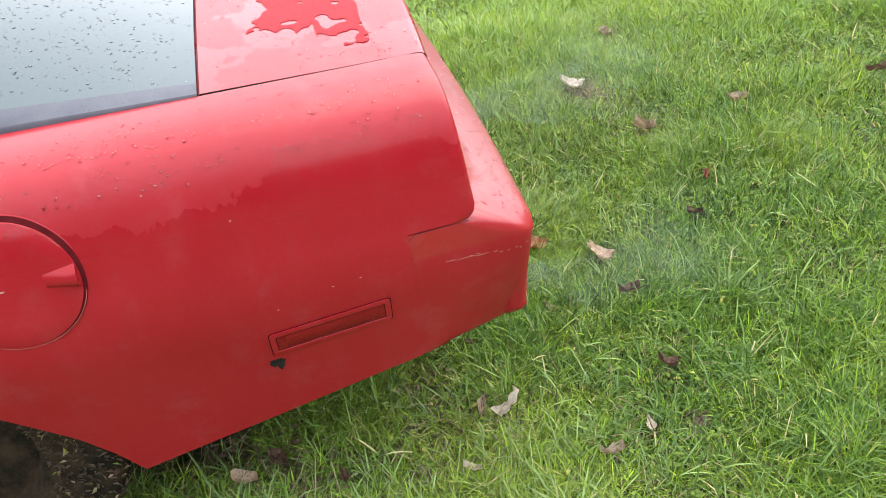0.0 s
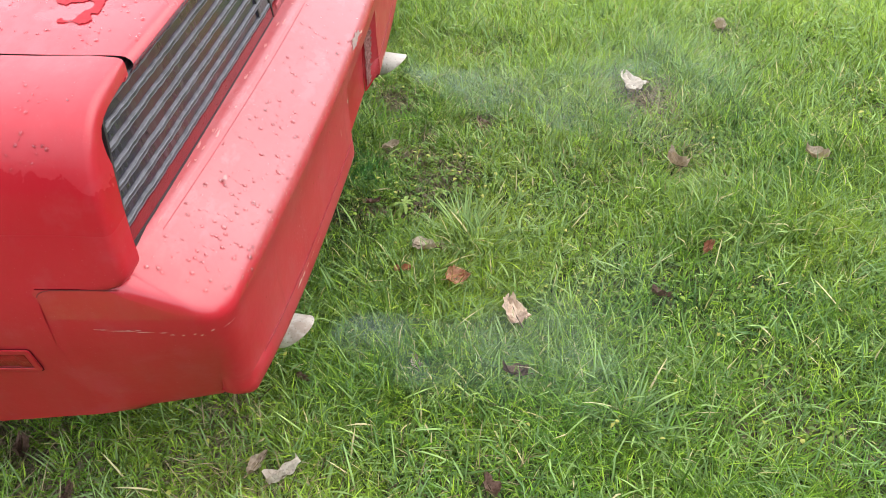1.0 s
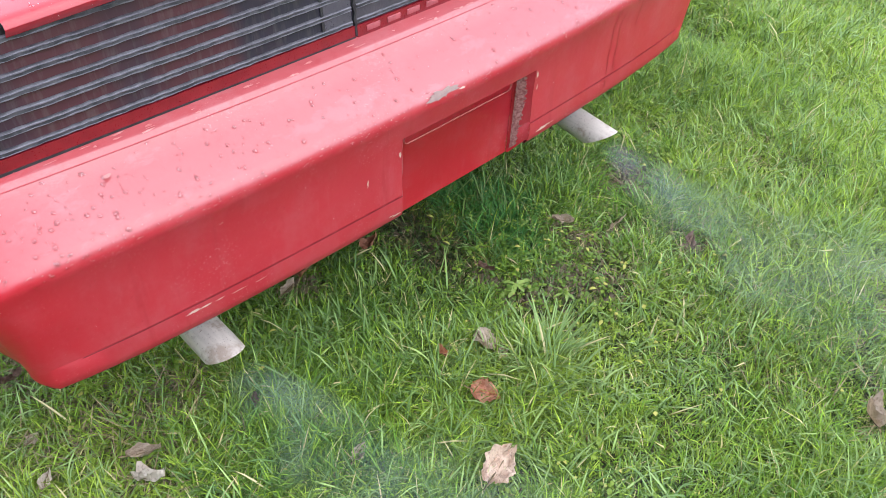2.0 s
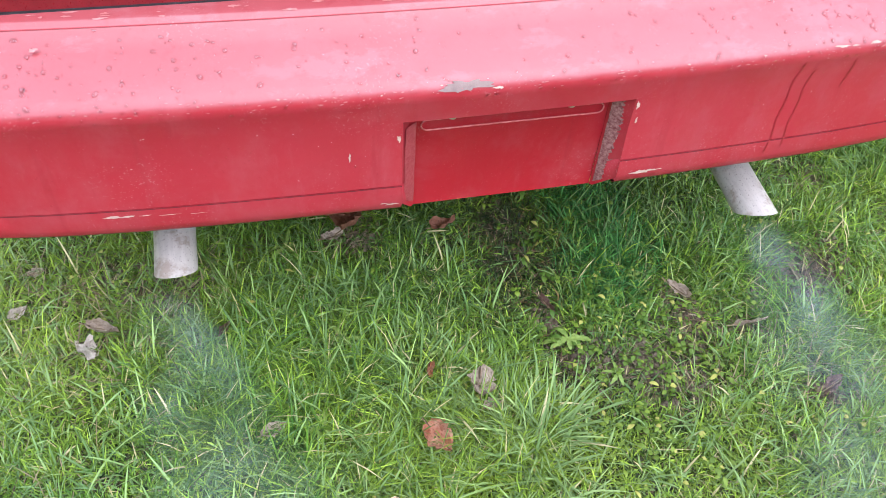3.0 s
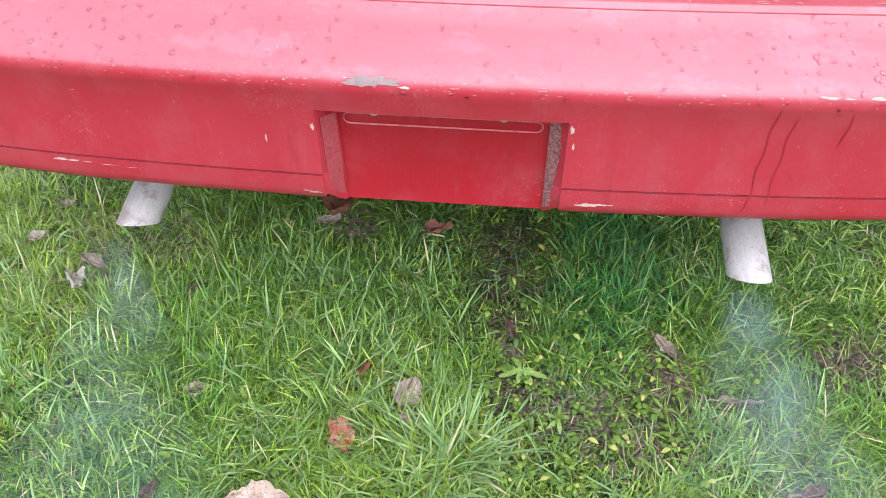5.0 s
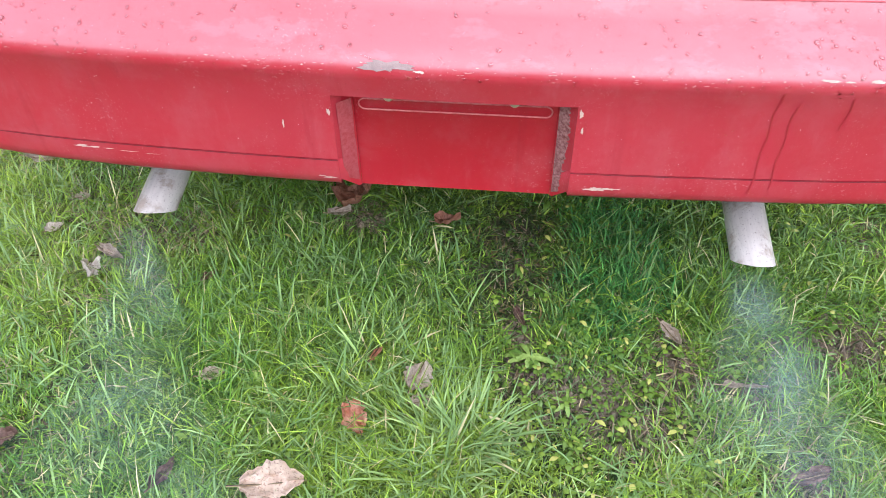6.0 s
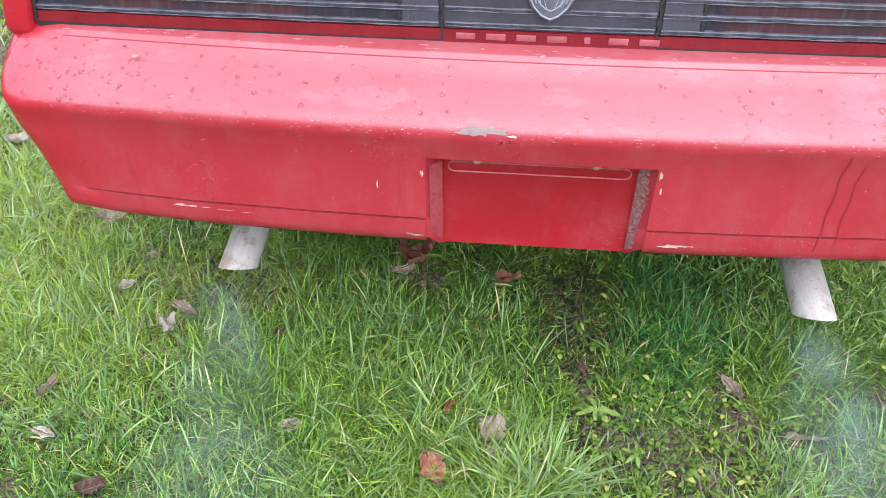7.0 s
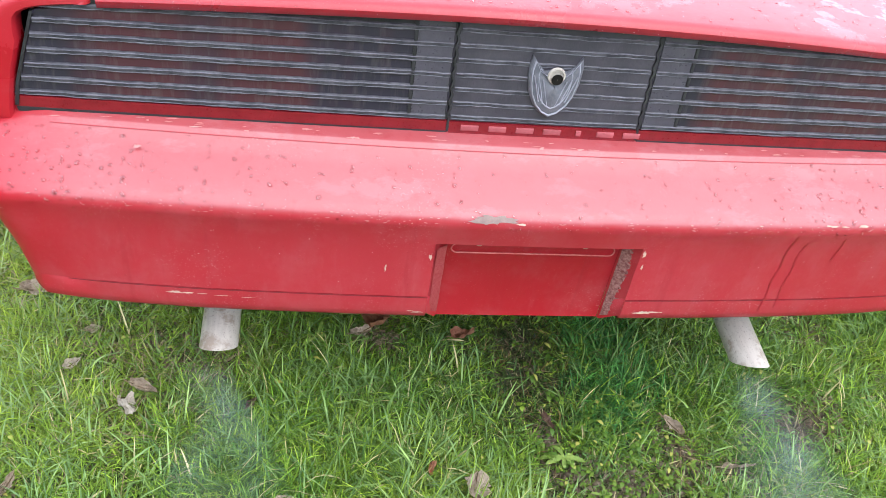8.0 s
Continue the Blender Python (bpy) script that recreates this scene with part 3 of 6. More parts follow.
def bumper_cover():
    half = outline()
    n = len(half)
    cols = []
    for sgn in (1, -1):
        side = []
        for k, (x, y) in enumerate(half):
            a = half[max(0, k - 1)]
            b = half[min(n - 1, k + 1)]
            tx, ty = b[0] - a[0], b[1] - a[1]
            ln = math.hypot(tx, ty)
            nx, ny = ty / ln, -tx / ln
            if k == 0:
                nx, ny = 0, -1
            w = lerp(k, [(0, 1), (15, 1), (29, 0.45), (31, 0.15), (33, 0), (50, 0)])
            tuck = lerp(k, [(0, 0), (12, 0), (15, 0.004), (18, 0.012), (21, 0.024), (25, 0.034), (29, 0.036), (31, 0.027), (33, 0.010), (34, 0)])
            if k < 15:
                inn = Vector((x, y + 0.145))
            elif k < 30:
                inn = Vector((0.80, 0.155)).lerp(Vector((0.853, 0.165)), (k - 15) / 14)
            else:
                inn = Vector((x - 0.02, lerp(k, [(29, 0.165), (31, 0.175), (32, y), (60, y)])))
            base = Vector((x, y))
            # the ledge is one sloping plane; the side cuts it along a rising crease
            plane = lambda px, py: min(0.6775, 0.607 + lerp(px, [(0.80, 0.58), (0.87, 0.42)]) * (py - 0.0105))
            soft_edge = min(1.0, max(0.0, (k - 14) / 6))
            rim = min(0.6505, plane(x, y) - 0.016 - 0.009 * soft_edge + lerp(k, [(29, 0), (32, 0.011)])) if k >= 15 else 0.589
            if 15 <= k < 19:
                rim = 0.589 + (rim - 0.589) * (k - 15) / 4
            col = []
            for q, ((d0, z0), (d1, z1)) in enumerate(zip(REAR, SIDEP)):
                if q < 11:
                    p = base.lerp(inn, d0 / -0.145)
                    if k < 15:
                        z = z0
                    else:
                        z = plane(p.x, p.y)
                        z -= ((0, 0, 0, 0, 0, 0, 0, 0, 0.0012, 0.003, 0.007)[q]) * (1 - soft_edge) + ((0, 0, 0, 0, 0, 0.0006, 0.0030, 0.0072, 0.0104, 0.0144, 0.0190)[q]) * soft_edge
                        if k >= 32:
                            z = rim - 0.0005 * (11 - q)
                    if k >= 28:
                        p.x -= (1 - w) * lerp(z, SIDE_OFF)
                    col.append((sgn * p.x, p.y, z))
                    continue
                # the hollow of the face and its groove run out towards the corner
                bend = min(1.0, max(0.0, (k - 11) / 4))
                d0 += (lerp(z0, [(0.397, -0.0085), (0.43, -0.0070), (0.49, -0.0055), (0.546, -0.0035), (0.589, 0.0)]) - d0) * bend * (13 <= q <= 19)
                d, z = d0 * w + d1 * (1 - w), z0 * w + z1 * (1 - w)
                if q in (11, 12):
                    z = rim - 0.009 * (q - 11)
                under_cut = tuck * (max(0.0, 0.585 - z) / 0.19) ** 1.5
                if z < 0.55 and w < 0.99:
                    low = side_bottom(max(0.0, y))
                    z = 0.55 + (z - 0.55) * (w + (1 - w) * (0.55 - low) / (0.55 - 0.414))
                if z < 0.55:
                    z = 0.55 + (z - 0.55) * (1 - lerp(k, [(10, 0), (14, 0.035), (17, 0.095), (20, 0.125), (23, 0.115), (25, 0.085), (27, 0.030), (28, -0.030), (29, -0.095), (30, -0.135), (31, -0.155), (32, -0.125), (33, -0.06), (34, 0)]))
                if w < 0.99:
                    d = d * w - (1 - w) * (lerp(z, SIDE_OFF) + (0, 0.006 * (k < 33), 0.016 * (k < 33), 0.05)[max(0, q - 20)])
                d -= under_cut
                col.append((sgn * (x + nx * d), y + ny * d, z))
            side.append(col)
        cols.append(side)
    right, left = cols
    for side in (left, right):
        GROOVES.append([Vector(c[15]).lerp(Vector(c[18]), 0.5) for c in side[3:15]])
    rows = left[::-1] + right[1:]
    bm = bmesh.new()
    c = n - 1
    grid(bm, rows, lambda i, j: not (j >= RECESS_ROW and c - 3 <= i < c + 3))
    # plate recess: tapering side walls, roof, back
    yb, xi = 0.022, 0.152
    for sgn, col in ((-1, left[3]), (1, right[3])):
        edge = [Vector(p) for p in col[RECESS_ROW:-3]]
        soft = [p + Vector((-sgn * 0.002, 0.005, 0)) for p in edge]
        inner = [Vector((sgn * (xi + 0.004), yb - 0.004, p.z)) for p in edge]
        back = [Vector((sgn * xi, yb, p.z)) for p in edge]
        for row in (inner, back):
            for p in row:
                p.z = 0.539 - (0.546 - p.z) * (0.539 - 0.351) / (0.546 - edge[-1].z)
        grid(bm, [edge, soft, inner, back])
    top = [Vector(p[RECESS_ROW]) for p in left[3:0:-1]] + [Vector(p[RECESS_ROW]) for p in right[0:4]]
    inner = [Vector((p.x * xi / RX, yb - 0.004, 0.5415)) for p in top]
    back = [Vector((p.x * xi / RX, yb, 0.538)) for p in top]
    low = [Vector((p.x, yb + 0.001, 0.351)) for p in back]
    fold = [Vector((p.x, yb + 0.006, 0.347)) for p in back]
    under = [Vector((p.x, yb + 0.06, 0.349)) for p in back]
    grid(bm, [top, inner, back, low, fold, under])
    bmesh.ops.remove_doubles(bm, verts=bm.verts[:], dist=0.0004)
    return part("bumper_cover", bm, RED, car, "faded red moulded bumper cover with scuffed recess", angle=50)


bumper = bumper_cover()


def strip(name, pts, w, mat, parent, lift=0.0008, label=""):
    """A thin flat ribbon along points given with their outward normals."""
    bm = bmesh.new()
    rows = [[], []]
    for k, (p, nrm) in enumerate(pts):
        a, b = pts[max(0, k - 1)][0], pts[min(len(pts) - 1, k + 1)][0]
        side = (b - a).cross(nrm).normalized() * w / 2
        rows[0].append(p + nrm * lift - side)
        rows[1].append(p + nrm * lift + side)
    grid(bm, rows)
    return part(name, bm, mat, parent, label)


# a dark strip stands in for the groove's shade as well as its dirt
for line in GROOVES:
    strip("groove_dirt", [(p, Vector((0, -1, 0))) for p in line], 0.0015, DARK_LINE, bumper, 0.0010, "dark line of dirt and painted shade in the moulded groove")
# a dark red strip stands in for shade at the step under the lamps
LIP = []
for x in np.linspace(-0.775, 0.775, 60):
    LIP.append((Vector((x, -0.020 + 0.030 * (x / 0.80) ** 2 + 0.1035, 0.6650)), Vector((0, -0.55, 0.83))))
strip("lip_dirt", LIP, 0.0014, RUN_AND_LIP, bumper, 0.0010, "dark line painted as shade under the lamp lip")
SKIN = BVHTree.FromPolygons([v.co[:] for v in bumper.data.vertices], [p.vertices[:] for p in bumper.data.polygons])


# raised bead and screws in the plate recess
def recess_bead():
    bm = bmesh.new()
    rows = []
    for k in range(41):
        a = k * math.tau / 40
        ca, sa = math.cos(a), math.sin(a)
        p = Vector(((0.134 if ca > 0 else -0.134) + 0.010 * ca, 0.0215, 0.512 + 0.0095 * sa))
        out = Vector((ca, 0, sa))
        rows.append([p + out * 0.0012 * math.cos(t) + Vector((0, -0.0022 * math.sin(t), 0)) for t in np.linspace(0, math.pi, 6)])
    grid(bm, rows)
    part("moulded_bead", bm, BEAD, bumper)
    bm = bmesh.new()
    col = [Vector((0.1765, -0.0070, z)) for z in np.linspace(0.539, 0.380, 60)]
    rr = random.Random(8)
    rows = [[p + Vector((0.0002 - 0.0012, 0.004 + rr.uniform(0, 0.0018), 0)) for p in col], [Vector((0.1545 - 0.0008, 0.0165 - rr.uniform(0, 0.0018), p.z - 0.018 * (0.536 - p.z) / 0.15)) for p in col]]
    grid(bm, rows)
    part("scraped_wall", bm, SCRAPE, bumper, "scraped speckled recess wall")
    bm = bmesh.new()
    zs = np.linspace(0.528, 0.384, 50)
    rows = [[Vector((-0.1722, -0.0030 + 0.0012 * math.sin(70 * z) + rr.uniform(0, 0.0006), z)) for z in zs],
            [Vector((-0.1530, 0.0146 - 0.0015 * math.sin(110 * z) - rr.uniform(0, 0.0006), z - 0.018 * (0.536 - z) / 0.15)) for z in zs]]
    grid(bm, rows)
    part("rubbed_wall", bm, RUBBED, bumper, "rubbed pale recess wall")
    for k, (x, z0, z1, w) in enumerate(((0.448, 0.585, 0.40, 0.0022), (0.474, 0.565, 0.41, 0.0018), (0.545, 0.575, 0.52, 0.0016))):
        pts = []
        for z in np.linspace(z0, z1, 12):
            p = SKIN.ray_cast(Vector((x + 0.002 * math.sin(z * 90 + k), -1, z)), Vector((0, 1, 0)))[0]
            pts.append((p, Vector((0, -1, 0))))
        strip("water_run", pts, w, RUN_AND_LIP, bumper, 0.0012, "dark wet run in the paint" if k == 0 else "")
    for x in (-0.098, 0.088):
        bm = bmesh.new()
        lathe(bm, [(0.0005, -0.009), (0.005, -0.0085), (0.0075, -0.005), (0.0075, 0)], "y", (x, 0.022, 0.528), 14)
        part("screw", bm, SCREW, bumper, "corroded metal plate screw")


recess_bead()


# ---- quarter panels, doors, fenders ----
LOW_ROWS = [0, 0.06, 0.2, 0.36, 0.52, 0.68, 0.84, 1.0]
HIGH_ROWS = [0.6525, 0.6535, 0.656, 0.660, 0.666, 0.674, 0.69, 0.71, 0.73, 0.75, 0.77, 0.79, 0.805, 0.82, 0.832, 0.842, 0.850, 0.857, 0.862, 0.865, 0.867, 0.868]


def side_point(y, z):
    """A point of the body's side for the left half, at the height that z would have at the rear."""
    drop = belt_drop(y) * min(1, max(0, (z - 0.5) / 0.36))
    return Vector((-(half_width(y) - lerp(z, SIDE_OFF)), y, z - drop))


def side_panel(name, y0, y1, step, label, sgn, rear=False):
    ys = list(np.linspace(y0, y1, max(2, int(round((y1 - y0) / step)) + 1)))
    if rear:
        ys = [0.185, 0.205, 0.22, 0.2364] + sorted(list(np.linspace(0.250, y1, 91)) + [0.752])
    cols = []
    for y in ys:
        zb = side_bottom(y)
        low = [side_point(y, zb + (0.6505 - zb) * f) for f in LOW_ROWS]
        lip = low[0] + Vector((0.022, 0, 0.006))
        cols.append([lip] + low + [side_point(y, z) for z in HIGH_ROWS] + [side_point(y, BELT) + Vector((0.001, 0, -0.02))])
    nlow = len(LOW_ROWS)
    if rear:
        # the end rolls over a small radius onto a strip that faces backwards
        base = cols[0]
        extra = []
        nrm = []
        for k, p in enumerate(base):
            a, b = base[max(0, k - 1)], base[min(len(base) - 1, k + 1)]
            t = b - a
            nrm.append(Vector((t.z, 0, -t.x)).normalized() if t.length > 0 else Vector((1, 0, 0)))
        for q, inset in ((0.150, 0.0003), (0.130, 0.0012), (0.1245, 0.003), (0.121, 0.007), (0.1195, 0.013), (0.119, 0.018), (0.1188, 0.045), (0.124, 0.049), (0.152, 0.050)):
            row = []
            for k, p in enumerate(base):
                # its lower corner is rounded
                dz = min(0.024, max(0.0, 0.6765 - p.z))
                yl = q + (p.z - 0.66) * 0.10 + 0.024 - math.sqrt(0.024 ** 2 - dz ** 2)
                ins = inset - 0.024 * (inset > 0.04) * min(1, max(0, (p.z - 0.80) / 0.05))
                row.append(Vector((p.x, yl, p.z)) + nrm[k] * (ins if nrm[k].x > 0 or nrm[k].z < 0 else -ins))
            extra.append(row)
        cols = extra[::-1] + cols
        first = len(extra) + 3
    else:
        first = 0
    if sgn > 0:
        cols = [[Vector((-p.x, p.y, p.z)) for p in c] for c in cols]
    bm = bmesh.new()
    grid(bm, cols, lambda i, j: i >= first or j > nlow)
    return part(name, bm, RED_SIDE, car, label, angle=45)


quarter = side_panel("quarter_panel", 0.15, 1.86, 0.03, "faded red rear quarter panel, streaked with water", -1, True)
side_panel("quarter_panel", 0.15, 1.86, 0.03, "", 1, True)
for s in (-1, 1):
    side_panel("door", 1.866, 3.06, 0.1, "", s)
    side_panel("front_fender", 3.066, 4.62, 0.06, "", s)


# dark inner skin behind the panel gaps
for s in (-1, 1):
    bm = bmesh.new()
    rows = []
    for y in np.linspace(0.16, 0.70, 12):
        rows.append([Vector((-s * (side_point(y, z).x + 0.016), y, z)) for z in np.linspace(side_bottom(y) + 0.02, 0.80, 9)])
    grid(bm, rows)
    part("inner_panel", bm, UNDER, car)

# dark joint lines of the bumper's side seam and below it
OUT = Vector((-1, 0, 0))
seam = [(side_point(y, 0.6515), OUT) for y in np.linspace(0.135, 0.217, 8)]
seam += [(side_point(0.227, 0.6495), OUT), (side_point(0.233, 0.6455), OUT), (side_point(0.2355, 0.641), OUT)]
strip("panel_gap", seam, 0.0016, DARK_LINE, quarter, 0.0014)


# ---- rear deck, hatch glass, roof ----
def deck_z(x, y):
    return 0.893 - 0.029 * abs(x / SEAM_X) ** 2.2


def rear_deck():
    bm = bmesh.new()
    xs = np.concatenate([[-SEAM_X + 0.003], np.linspace(-0.685, 0.685, 41), [SEAM_X - 0.003]])
    rows = []
    for x in xs:
        z = deck_z(x, 0)
        yr = 0.112 + 0.022 * abs(x / SEAM_X) ** 3
        col = [(x, yr + 0.035, z - 0.023), (x, yr + 0.012, z - 0.025), (x, yr + 0.008, z - 0.0225), (x, yr + 0.003, z - 0.011), (x, yr + 0.005, z - 0.006),
               (x, yr + 0.011, z - 0.0015), (x, yr + 0.020, z), (x, yr + 0.07, z + 0.001)]
        col += [(x, y, z + 0.001) for y in np.linspace(0.24, 0.50, 7)] + [(x, 0.5034, z - 0.002), (x, 0.5040, z - 0.014)]
        rows.append([(px * (half_width(py) - 0.1915) / SEAM_X, py, pz) for px, py, pz in col])
    grid(bm, rows)
    return part("rear_deck", bm, RED_DECK, car, "faded red hatch deck with wet patches", angle=40)


deck = rear_deck()


def wet_patch():
    """A ragged sheet of rain water lying on the hatch deck."""
    ys, xs = np.linspace(0.195, 0.43, 140), np.linspace(-0.66, -0.02, 340)
    X, Y = np.meshgrid(xs, ys, indexing="ij")
    rag = (value_noise(X, Y, 0.055, 71) - 0.5) * 0.075 + (value_noise(X, Y, 0.018, 72) - 0.5) * 0.03
    inside = (Y > 0.215 + 0.15 * rag) & (X > -0.60 + 0.10 * (Y - 0.21) + 0.9 * rag + 0.05 * (Y > 0.30)) & (Y < 0.395 + rag) & (value_noise(X, Y, 0.03, 73) > 0.16)
    bm = bmesh.new()
    grid(bm, [[(x, y, deck_z(x, y) + 0.0020) for y in ys] for x in xs], lambda i, j: inside[i, j] and inside[i + 1, j + 1])
    part("water_sheet", bm, WET_RED, deck, "dark glossy wet patch on the deck paint", smooth=False)


wet_patch()


def glass_w(y):
    return lerp(y, [(0.5, 0.699), (1.0, 0.702), (1.85, 0.57)])


def glass_z(x, y):
    mid = lerp(y, [(0.49, 0.893), (1.0, 1.015), (1.5, 1.12), (1.85, 1.18)])
    edge = lerp(y, [(0.49, 0.866), (0.9, 0.872), (1.2, 0.93), (1.85, 1.16)])
    return mid - (mid - edge) * min(1, abs(x) / glass_w(y)) ** 3.2


def hatch_glass():
    bm = bmesh.new()
    rows = []
    for y in np.linspace(0.504, 1.85, 24):
        w = glass_w(y)
        rows.append([(w * t, y, glass_z(w * t, y)) for t in np.linspace(-1, 1, 41)])
    # the pane's lower edge is turned down to the deck
    rows.insert(0, [(x, 0.5037, z - 0.012) for x, y, z in rows[0]])
    grid(bm, rows)
    g = part("hatch_glass", bm, GLASS, car, "large wet tinted rear hatch glass")
    for s in (-1, 1):
        bm = bmesh.new()
        rows = []
        for y in np.linspace(0.504, 1.85, 24):
            w = glass_w(y)
            rows.append([(s * (w - 0.032), y, glass_z(w - 0.032, y) + 0.0008), (s * (w - 0.016), y, glass_z(w - 0.016, y) + 0.002), (s * (w + 0.004), y, glass_z(w, y) + 0.001), (s * (w + 0.006), y, glass_z(w, y) - 0.002), (s * (w + 0.007), y, glass_z(w, y) - 0.012)])
        grid(bm, rows)
        part("glass_seal", bm, SEAL, g, "dark grey glass edge seal")
    # roof, windscreen, bonnet close the body towards the front
    bm = bmesh.new()
    rows = []
    for y, w, z, c in ((1.852, 0.562, 1.165, 0.02), (2.0, 0.56, 1.20, 0.02), (2.3, 0.56, 1.225, 0.02), (2.62, 0.56, 1.21, 0.02)):
        rows.append([(w * t, y, z - c * abs(t) ** 2.2) for t in np.linspace(-1, 1, 15)])
    grid(bm, rows)
    part("roof", bm, RED, car)
    bm = bmesh.new()
    rows = []
    for y, w, z in ((2.625, 0.56, 1.207), (3.0, 0.63, 1.03), (3.36, 0.69, 0.86)):
        rows.append([(w * t, y - 0.10 * t * t, z - 0.02 * abs(t) ** 2.2) for t in np.linspace(-1, 1, 15)])
    grid(bm, rows)
    part("windscreen", bm, GLASS, car)
    for s in (-1, 1):
        bm = bmesh.new()
        rows = []
        for y, zt, w in ((1.3, 1.0, 0.62), (1.85, 1.15, 0.565), (2.3, 1.205, 0.56), (2.62, 1.19, 0.56), (3.2, 0.88, 0.66)):
            rows.append([(s * (w + (0.70 - w) * t), y, zt + (0.86 - belt_drop(y) - zt) * t) for t in (0, 0.5, 1)])
        grid(bm, rows)
        part("side_window", bm, GLASS, car)
    bm = bmesh.new()
    rows = []
    for y in np.linspace(3.30, 4.62, 14):
        w = min(SEAM_X, half_width(y) - 0.19)
        rows.append([(w * t, y, BELT - belt_drop(y) + 0.03 * (1 - abs(t) ** 2)) for t in np.linspace(-1, 1, 13)])
    grid(bm, rows)
    part("bonnet", bm, RED, car)
    bm = bmesh.new()
    rows = [[(0.66 * t, 4.63 + 0.05 * (1 - t * t), z) for t in np.linspace(-1, 1, 13)] for z in (0.62, 0.52, 0.40, 0.28)]
    grid(bm, rows)
    part("front_bumper", bm, RED, car)


hatch_glass()


# ---- tail lamps ----
def lamp_y(x, z):
    return 0.124 + (z - 0.69) * 0.10 + 0.010 * (abs(x) / 0.8) ** 2


def lamp_top(x):
    return 0.872 - 0.040 * (abs(x) / 0.8) ** 2.4


def lamp_end(x, z):
    """The lamps' outer ends lean inwards with height."""
    return x - math.copysign((z - 0.69) * 0.33 * max(0.0, abs(x) - 0.6) / 0.228, x)


def lamp_face(x0, x1, z0, z1f, dy, n=12):
    rows = []
    for x in np.linspace(x0, x1, n):
        zt = z1f(x)
        rows.append([(lamp_end(x, z), lamp_y(x, z) + dy, z) for z in np.linspace(z0, zt, 5)])
    return rows


def slab(name, x0, x1, z0, z1f, dy, thick, mat, parent, label="", n=14):
    bm = bmesh.new()
    f = lamp_face(x0, x1, z0, z1f, dy, n)
    b = [[(x, y + thick, z) for x, y, z in r] for r in f]
    rows = [[b[0][k]] + [f[i][k] for i in range(n)] + [b[-1][k]] for k in range(5)]
    rows = [[b[i][0] for i in [0] + list(range(n)) + [n - 1]]] + rows + [[b[i][4] for i in [0] + list(range(n)) + [n - 1]]]
    grid(bm, rows)
    return part(name, bm, mat, parent, label, angle=40)


RIB_Z = [0.7035 + 0.0226 * k for k in range(7)]


def rib(x0, x1, z, parent):
    bm = bmesh.new()
    rows, edges = [], ([], [])
    rr = random.Random(int(z * 1e4) + int(x0 * 100))
    n = max(6, int(abs(x1 - x0) / 0.010))
    for x in np.linspace(x0, x1, n):
        lift = 0.010 * (1 - (abs(x) / 0.8) ** 2.4) * (z - 0.70) / 0.14
        zz = z + lift
        y = lamp_y(x, zz) + 0.0003 * math.sin(x * 61 + z * 900) + 0.0004 * math.sin(x * 187 + z * 400)
        zz += 0.0005 * math.sin(x * 29 + z * 700) * math.sin(x * 11 + z * 90) + rr.uniform(-0.0004, 0.0004)
        xx = lamp_end(x, zz)
        # broken paler lines along both rib edges stand in for their glints
        for e, (dz, ph) in enumerate(((-0.0037, 0.0), (0.0017, 2.1))):
            wide = 0.0003 + 0.0009 * max(0.0, math.sin(x * 23 + z * 511 + ph) * math.sin(x * 71 + z * 233 - ph) + 0.55) * rr.uniform(0.6, 1.0)
            edges[e].append([(xx, y - 0.0039, zz + dz - wide), (xx, y - 0.0043, zz + dz), (xx, y - 0.0037 + 0.0006 * e, zz + dz + wide)])
        rows.append([(xx, y + 0.002, zz - 0.0052), (xx, y - 0.0026, zz - 0.0046), (xx, y - 0.0036, zz - 0.0036), (xx, y - 0.0036, zz + 0.0014), (xx, y - 0.0028, zz + 0.0026), (xx, y + 0.0002, zz + 0.0040), (xx, y + 0.002, zz + 0.0042)])
    grid(bm, rows)
    for e in edges:
        grid(bm, e, mat=1)
    part("rib", bm, (RIB, RIB_EDGE), parent)


